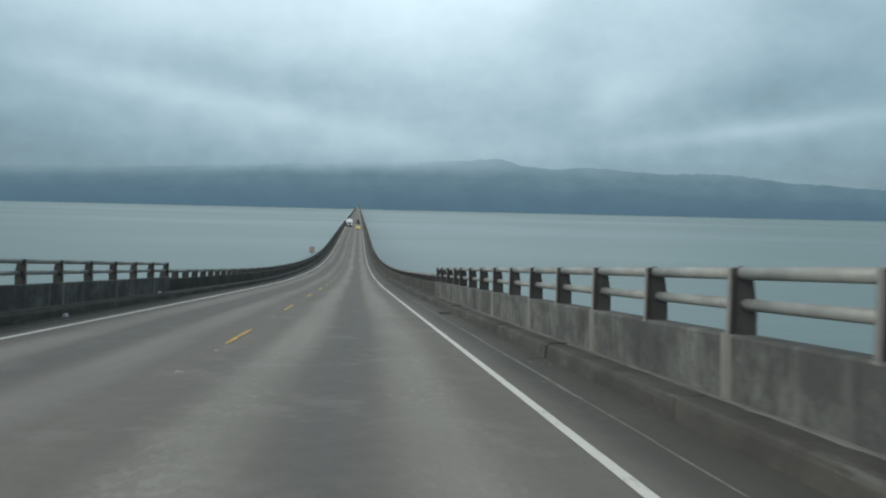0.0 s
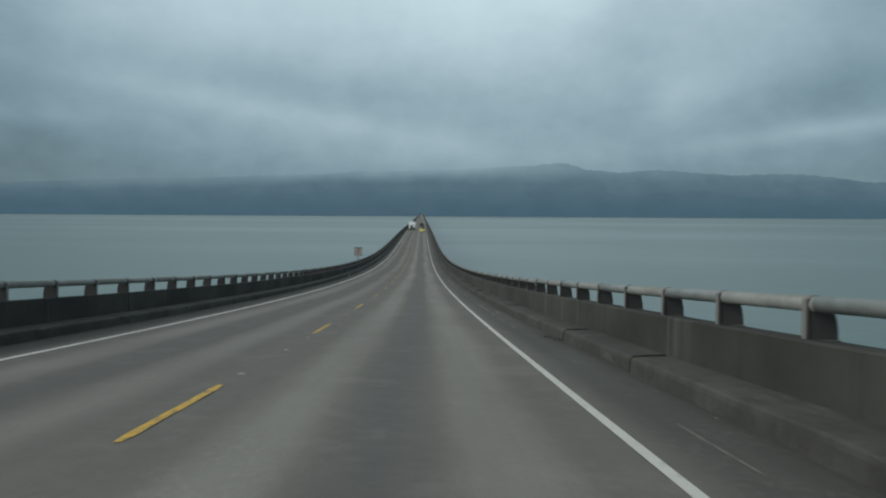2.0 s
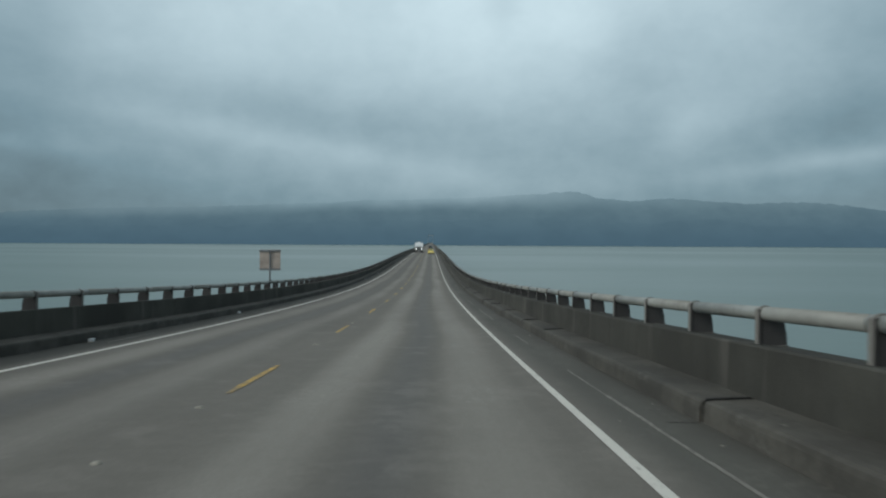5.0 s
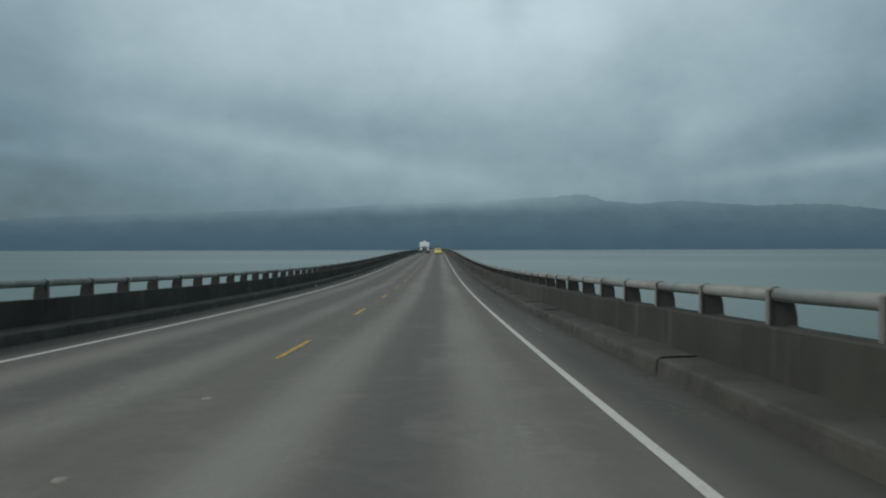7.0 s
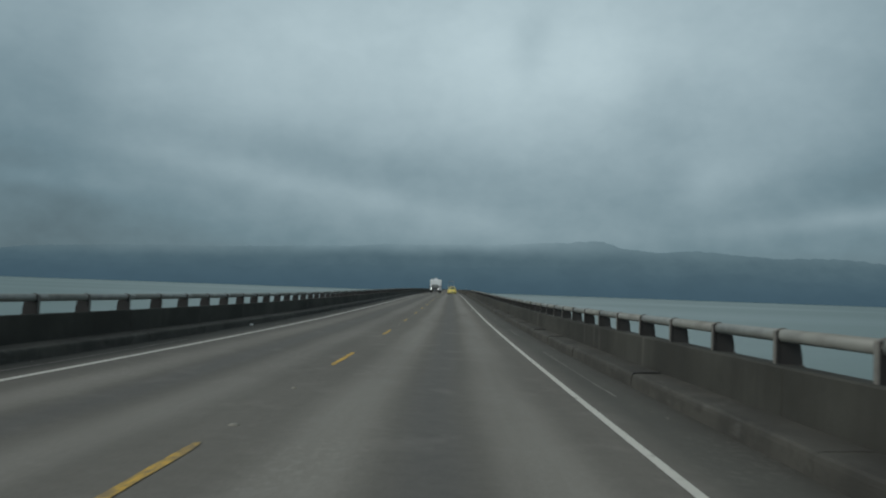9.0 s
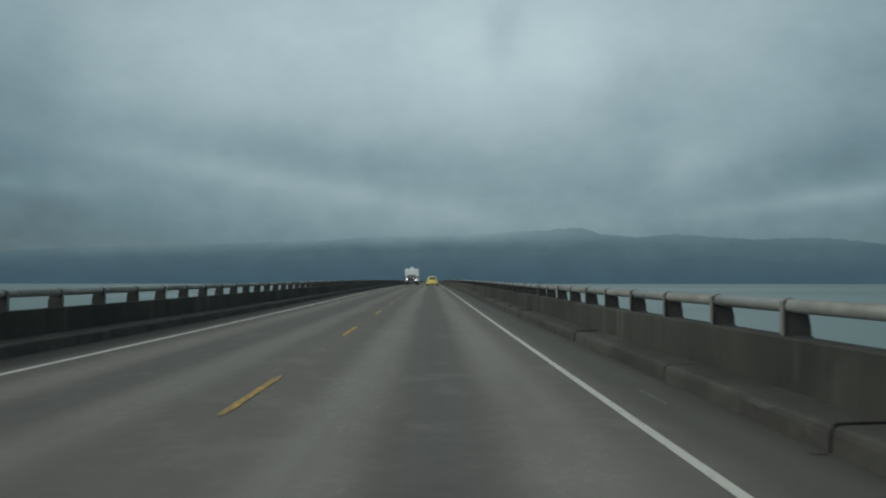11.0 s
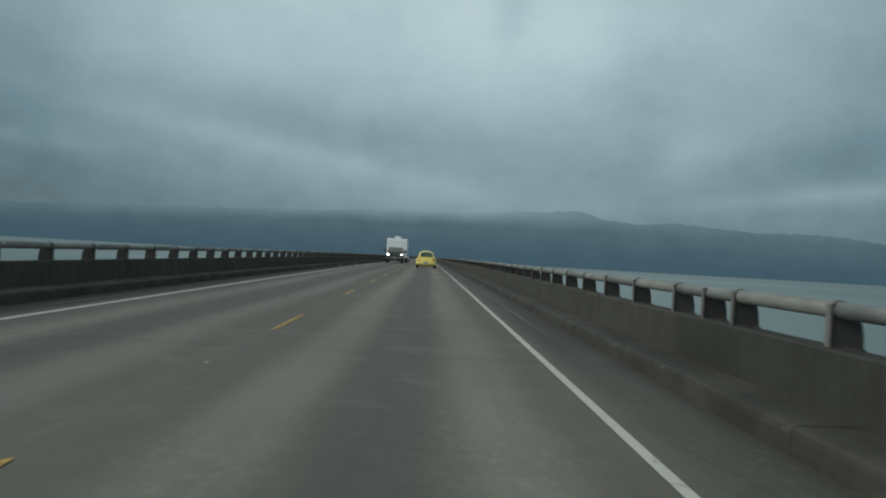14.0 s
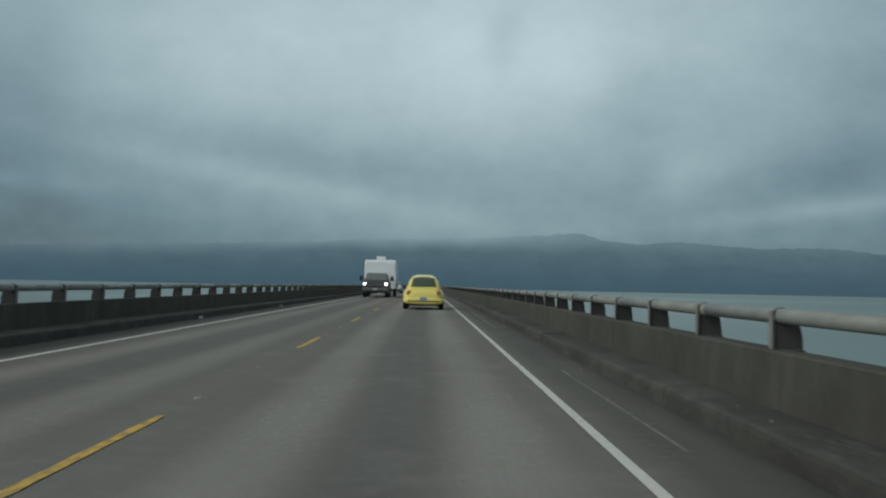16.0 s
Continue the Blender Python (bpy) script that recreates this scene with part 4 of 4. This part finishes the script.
def number_plate(thing, y, z, facing):
    plate = part("number_plate", box(bmesh.new(), -0.155, 0.155, min(y, y + facing * 0.012), max(y, y + facing * 0.012), z - 0.078, z + 0.078, 0.003), PLATE, thing)
    bm = bmesh.new()
    for k in range(6):
        x = -0.115 + k * 0.04
        box(bm, x, x + 0.026, min(y + facing * 0.013, y + facing * 0.017), max(y + facing * 0.013, y + facing * 0.017), z - 0.035, z + 0.035)
    part("plate_bars", bm, INK, plate)


def round_backed_car(at):
    car = tagged(new("car"), "bright yellow round-backed small car on the road", "car")
    car.matrix_basis = at
    low = [(-2.045, 0.42, 0.44, 0.62), (-2.02, 0.60, 0.36, 0.72), (-1.94, 0.72, 0.30, 0.80), (-1.75, 0.79, 0.26, 0.88), (-1.4, 0.80, 0.22, 0.93),
           (-0.6, 0.81, 0.20, 0.93), (0.6, 0.81, 0.20, 0.93), (1.2, 0.79, 0.22, 0.92), (1.65, 0.74, 0.26, 0.84), (1.92, 0.62, 0.34, 0.72), (2.04, 0.42, 0.42, 0.60)]
    body = part("body", loft(low, 3.2, 36), YELLOW, car, smooth=True)
    top = [(-1.86, 0.60, 0.70, 0.86), (-1.72, 0.66, 0.70, 1.06), (-1.50, 0.69, 0.70, 1.25), (-1.15, 0.70, 0.70, 1.41), (-0.7, 0.70, 0.70, 1.48), (-0.2, 0.695, 0.70, 1.50),
           (0.25, 0.68, 0.70, 1.46), (0.7, 0.64, 0.70, 1.30), (1.05, 0.59, 0.70, 1.10), (1.3, 0.52, 0.70, 0.94)]

    def lean_in(bm):
        """The sides of the cabin lean in towards the roof."""
        for v in bm.verts:
            v.co.x *= 1 - 0.26 * max(0.0, v.co.z - 0.92)
        return bm

    cabin = part("cabin", lean_in(loft(top, 3.2, 44)), YELLOW, car, smooth=True)
    part("rear_window", lean_in(drape(top, 3.2, 0.55, 0.50, 0.955, 1.375)), REAR_GLASS, cabin, "green-grey sloping rear window toned like reflected sky")
    part("windscreen", lean_in(skin(top, 3.2, 0.5, 1.08, 34, 146)), GLASS, cabin)
    for s, a0, a1 in ((1, 12, 42), (-1, 138, 168)):
        part("side_window", lean_in(skin(top, 3.2, -1.05, 0.35, a0, a1)), GLASS, cabin)
    for s in (1, -1):
        for y in (-1.24, 1.27):
            bm = ball(bmesh.new(), (s * 0.66, y, 0.50), (0.225, 0.62, 0.40), 24, 16)
            bmesh.ops.bisect_plane(bm, geom=bm.verts[:] + bm.edges[:] + bm.faces[:], plane_co=(0, 0, 0.25), plane_no=(0, 0, -1), clear_outer=True)
            part("fender", bm, YELLOW, car, smooth=True)
            wheel(car, s * 0.865, y, 0.31, 0.21)
        part("tail_lamp", ball(bmesh.new(), (s * 0.625, -1.945, 0.70), (0.105, 0.075, 0.105), 18, 12), RED_LENS, car, "round orange-red tail lamp", smooth=True)
        arm = part("door_mirror", ball(bmesh.new(), (s * 0.745, 0.55, 0.93), (0.050, 0.05, 0.042), 14, 10), YELLOW, car, smooth=True)
        part("mirror_arm", rod(bmesh.new(), (s * 0.68, 0.57, 0.90), (s * 0.74, 0.55, 0.92), 0.018, 8), TRIM, arm)
    bar = [(-2.085, 0.62, 0.27, 0.50), (-2.05, 0.77, 0.23, 0.53), (-1.92, 0.865, 0.20, 0.54), (-1.70, 0.875, 0.20, 0.53)]
    bumper = part("rear_bumper", loft(bar, 3.0, 28), YELLOW, car, smooth=True)
    part("bumper_slot", box(bmesh.new(), -0.66, 0.66, -2.090, -2.03, 0.335, 0.375, 0.006), TRIM, bumper, "dark slot under the bumper")
    part("underbody", box(bmesh.new(), -0.66, 0.66, -1.85, 1.8, 0.16, 0.30, 0.03), TRIM, car)
    number_plate(car, -2.086, 0.455, -1)
    return car


def saloon(name, at, paint, label, category, long=4.5, wide=0.88, high=1.42, bonnet=1.1, boxy=False, lit=False):
    car = tagged(new(name), label, category)
    car.matrix_basis = at
    h = long / 2
    low = [(-h, wide * 0.78, 0.36, 0.74), (-h + 0.08, wide * 0.92, 0.28, 0.86), (-h + 0.4, wide, 0.22, 0.93), (h - 0.9, wide, 0.22, 0.90), (h - 0.3, wide * 0.95, 0.26, 0.80), (h, wide * 0.75, 0.36, 0.66)]
    part("body", loft(low, 4.5, 32), paint, car, smooth=True)
    r = h - (0.06 if boxy else 0.55)
    top = [(-r, wide * 0.80, 0.80, 0.95), (-r + (0.12 if boxy else 0.55), wide * 0.80, 0.80, high - 0.04), (-0.2, wide * 0.80, 0.80, high),
           (h - bonnet - 0.85, wide * 0.78, 0.80, high - 0.05), (h - bonnet, wide * 0.74, 0.80, 0.93)]
    cabin = part("cabin", loft(top, 4.0, 32), paint, car, smooth=True)
    part("rear_window", skin(top, 4.0, -r + 0.02, -r + (0.10 if boxy else 0.48), 38, 142), GLASS, cabin)
    part("windscreen", skin(top, 4.0, h - bonnet - 0.78, h - bonnet - 0.08, 38, 142), GLASS, cabin)
    for a0, a1 in ((6, 44), (136, 174)):
        part("side_window", skin(top, 4.0, -r + 0.65, h - bonnet - 0.9, a0, a1), GLASS, cabin)
    for s in (1, -1):
        for y in (-h + 0.85, h - 0.9):
            wheel(car, s * (wide + 0.005), y, 0.32, 0.20)
        part("tail_lamp", box(bmesh.new(), *sorted((s * wide * 0.62, s * wide * 0.90)), -h - 0.005, -h + 0.10, 0.66, 0.82, 0.02), RED_LENS, car)
        part("headlamp", box(bmesh.new(), *sorted((s * wide * 0.55, s * wide * 0.86)), h - 0.16, h - 0.02, 0.60, 0.72, 0.03), HEADLAMP if lit else CHROME, car)
    part("rear_bumper", box(bmesh.new(), -wide * 0.9, wide * 0.9, -h - 0.05, -h + 0.1, 0.34, 0.52, 0.04), TRIM, car)
    part("front_bumper", box(bmesh.new(), -wide * 0.88, wide * 0.88, h - 0.12, h + 0.04, 0.32, 0.50, 0.04), TRIM, car)
    return car


def pickup_truck(at):
    truck = tagged(new("pickup_truck"), "dark taupe pickup truck with lit headlamps towing a trailer", "pickup truck")
    truck.matrix_basis = at
    # front at +y
    part("chassis", box(bmesh.new(), -0.75, 0.75, -2.9, 2.8, 0.42, 0.62, 0.03), TRIM, truck)
    nose = [(-0.98, 0.55), (-1.0, 0.95), (-0.96, 1.16), (-0.84, 1.24), (0.84, 1.24), (0.96, 1.16), (1.0, 0.95), (0.98, 0.55)]
    part("bonnet", prism(bmesh.new(), nose, 1.35, 2.82, bevel=0.05), TAUPE, truck)
    cab = [(1.42, 0.55), (1.42, 1.22), (0.82, 1.86), (0.55, 1.93), (-0.85, 1.93), (-1.0, 1.85), (-1.08, 1.22), (-1.08, 0.55)]
    bm = prism(bmesh.new(), cab, -0.94, 0.94, axis="x", bevel=0.06)
    for v in bm.verts:
        if v.co.z > 1.22:
            v.co.x *= 1 - 0.15 * (v.co.z - 1.22) / 0.7
    cabin = part("cab", bm, TAUPE, truck)
    screen = [(1.37, 1.30), (0.87, 1.82), (0.86, 1.81), (1.355, 1.29)]
    bm = prism(bmesh.new(), [(a + 0.035, b + 0.035) for a, b in screen], -0.84, 0.84, axis="x")
    for v in bm.verts:
        v.co.x *= 1 - 0.15 * (v.co.z - 1.22) / 0.7
    part("windscreen", bm, CAB_GLASS, cabin, "grey raked windscreen")
    for s in (1, -1):
        part("side_window", box(bmesh.new(), *sorted((s * 0.845, s * 0.905)), -0.85, 0.62, 1.30, 1.62, 0.01), GLASS, cabin)
        lamp = part("headlamp", box(bmesh.new(), *sorted((s * 0.73, s * 0.90)), 2.80, 2.87, 0.95, 1.11, 0.034), HEADLAMP, truck, "bright lit headlamp")
        part("lamp_bezel", box(bmesh.new(), *sorted((s * 0.63, s * 0.97)), 2.78, 2.835, 0.89, 1.17, 0.02), CHROME, lamp)
        mirror = part("door_mirror", box(bmesh.new(), *sorted((s * 1.10, s * 1.34)), 0.98, 1.10, 1.28, 1.66, 0.03), TRIM, truck, "tall black towing mirror")
        part("mirror_arm", box(bmesh.new(), *sorted((s * 0.92, s * 1.16)), 1.02, 1.06, 1.42, 1.47), TRIM, mirror)
        for y in (1.95, -1.75):
            wheel(truck, s * 1.0, y, 0.40, 0.27)
            arch = rod(bmesh.new(), (s * 0.70, y, 0.42), (s * 1.015, y, 0.42), 0.50, 24)
            bmesh.ops.bisect_plane(arch, geom=arch.verts[:] + arch.edges[:] + arch.faces[:], plane_co=(0, 0, 0.46), plane_no=(0, 0, -1), clear_outer=True)
            part("wheel_arch", arch, TAUPE, truck)
        part("bed_side", box(bmesh.new(), *sorted((s * 0.90, s * 0.99)), -2.95, -1.08, 0.58, 1.22, 0.02), TAUPE, truck)
    part("tailgate", box(bmesh.new(), -0.90, 0.90, -2.98, -2.90, 0.62, 1.20, 0.02), TAUPE, truck)
    part("bed_floor", box(bmesh.new(), -0.90, 0.90, -2.9, -1.08, 0.60, 0.70), TRIM, truck)
    grille = part("grille", box(bmesh.new(), -0.62, 0.62, 2.80, 2.85, 0.82, 1.18, 0.02), TRIM, truck, "black grille with dull chrome bars")
    for z in (0.92, 1.00, 1.08):
        part("grille_bar", box(bmesh.new(), -0.60, 0.60, 2.845, 2.865, z - 0.012, z + 0.012, 0.004), CHROME, grille)
    bumper = part("front_bumper", box(bmesh.new(), -0.99, 0.99, 2.80, 2.98, 0.50, 0.74, 0.05), BUMPER, truck)
    part("valance", box(bmesh.new(), -0.90, 0.90, 2.78, 2.92, 0.36, 0.50, 0.03), TRIM, bumper)
    number_plate(truck, 2.985, 0.62, 1)
    return truck


def travel_trailer(at):
    van = tagged(new("travel_trailer"), "tall white box-shaped travel trailer with a roof vent", "trailer")
    van.matrix_basis = at
    side = [(0.0, 0.62), (0.0, 1.35), (-0.22, 2.72), (-0.42, 2.93), (-6.9, 2.93), (-7.1, 2.75), (-7.1, 0.62)]
    shell = part("shell", prism(bmesh.new(), side, -1.27, 1.27, axis="x", bevel=0.09), WHITE, van, "white ribbed trailer shell")
    part("front_window", prism(bmesh.new(), [(0.01, 1.50), (-0.13, 2.15), (-0.10, 2.16), (0.04, 1.51)], -0.75, 0.75, axis="x"), WHITE, shell)
    for z in (0.98, 1.30):
        part("trim_strip", box(bmesh.new(), -1.285, 1.285, -7.0, 0.012, z, z + 0.03, 0.005), STEEL, shell)
    part("roof_vent", box(bmesh.new(), -0.36, 0.36, -2.2, -1.3, 2.92, 3.22, 0.06), WHITE, van, "white rooftop air unit")
    part("aerial", rod(bmesh.new(), (1.08, -0.9, 2.9), (1.08, -0.9, 3.18), 0.03, 8), STEEL, van)
    part("frame", box(bmesh.new(), -1.0, 1.0, -7.0, 0.1, 0.48, 0.63, 0.02), TRIM, van)
    part("drawbar", rod(bmesh.new(), (0, 0.05, 0.52), (0, 1.45, 0.50), 0.06, 10), TRIM, van)
    for s in (1, -1):
        for y in (-3.6, -4.5):
            wheel(van, s * 1.20, y, 0.36, 0.22)
    return van


END = 318.557
round_backed_car(on_deck(END + 40.6 + 2.04, 1.92))
flip = pose(0, 0, 0, 0, 0, 180)
pickup_truck(on_deck(END + 74 + 2.9, -1.93) @ flip)
travel_trailer(on_deck(END + 74 + 7.3, -1.93) @ flip @ Matrix.Diagonal((1.05, 1.0, 1.06, 1)))
saloon("car", on_deck(END + 112, -1.75) @ flip, WHITE, "white saloon car following the trailer", "car")
saloon("car", on_deck(END + 122, 1.95), NIGHT, "dark blue hatchback far ahead on the bridge", "car", 4.2, 0.87, 1.45, 1.0)
saloon("van", on_deck(END + 152, 1.75), SLATE, "dark grey boxy van far ahead on the bridge", "van", 4.9, 0.98, 1.95, 1.0, True)

# ---- steel truss span near the far end of the bridge ----
truss = tagged(new("bridge_truss"), "pale steel truss span far down the bridge", "bridge truss")
truss.matrix_basis = pose(0, 2400, deck(2400), 0, 0, 0)
for s in (1, -1):
    for k in range(4):
        part("truss_post", box(bmesh.new(), s * 5.8 - 0.35, s * 5.8 + 0.35, k * 18 - 0.35, k * 18 + 0.35, -1.0, 21.0), TRUSS, truss)
    part("top_chord", box(bmesh.new(), s * 5.8 - 0.4, s * 5.8 + 0.4, 0.36, 53.64, 20.0, 21.0), TRUSS, truss)
    for k in range(3):
        part("diagonal", rod(bmesh.new(), (s * 5.8, k * 18, 0), (s * 5.8, k * 18 + 18, 20.4), 0.3, 6), TRUSS, truss)
for k in range(4):
    part("portal_beam", box(bmesh.new(), -5.44, 5.44, k * 18 - 0.3, k * 18 + 0.3, 19.0, 20.4), TRUSS, truss)
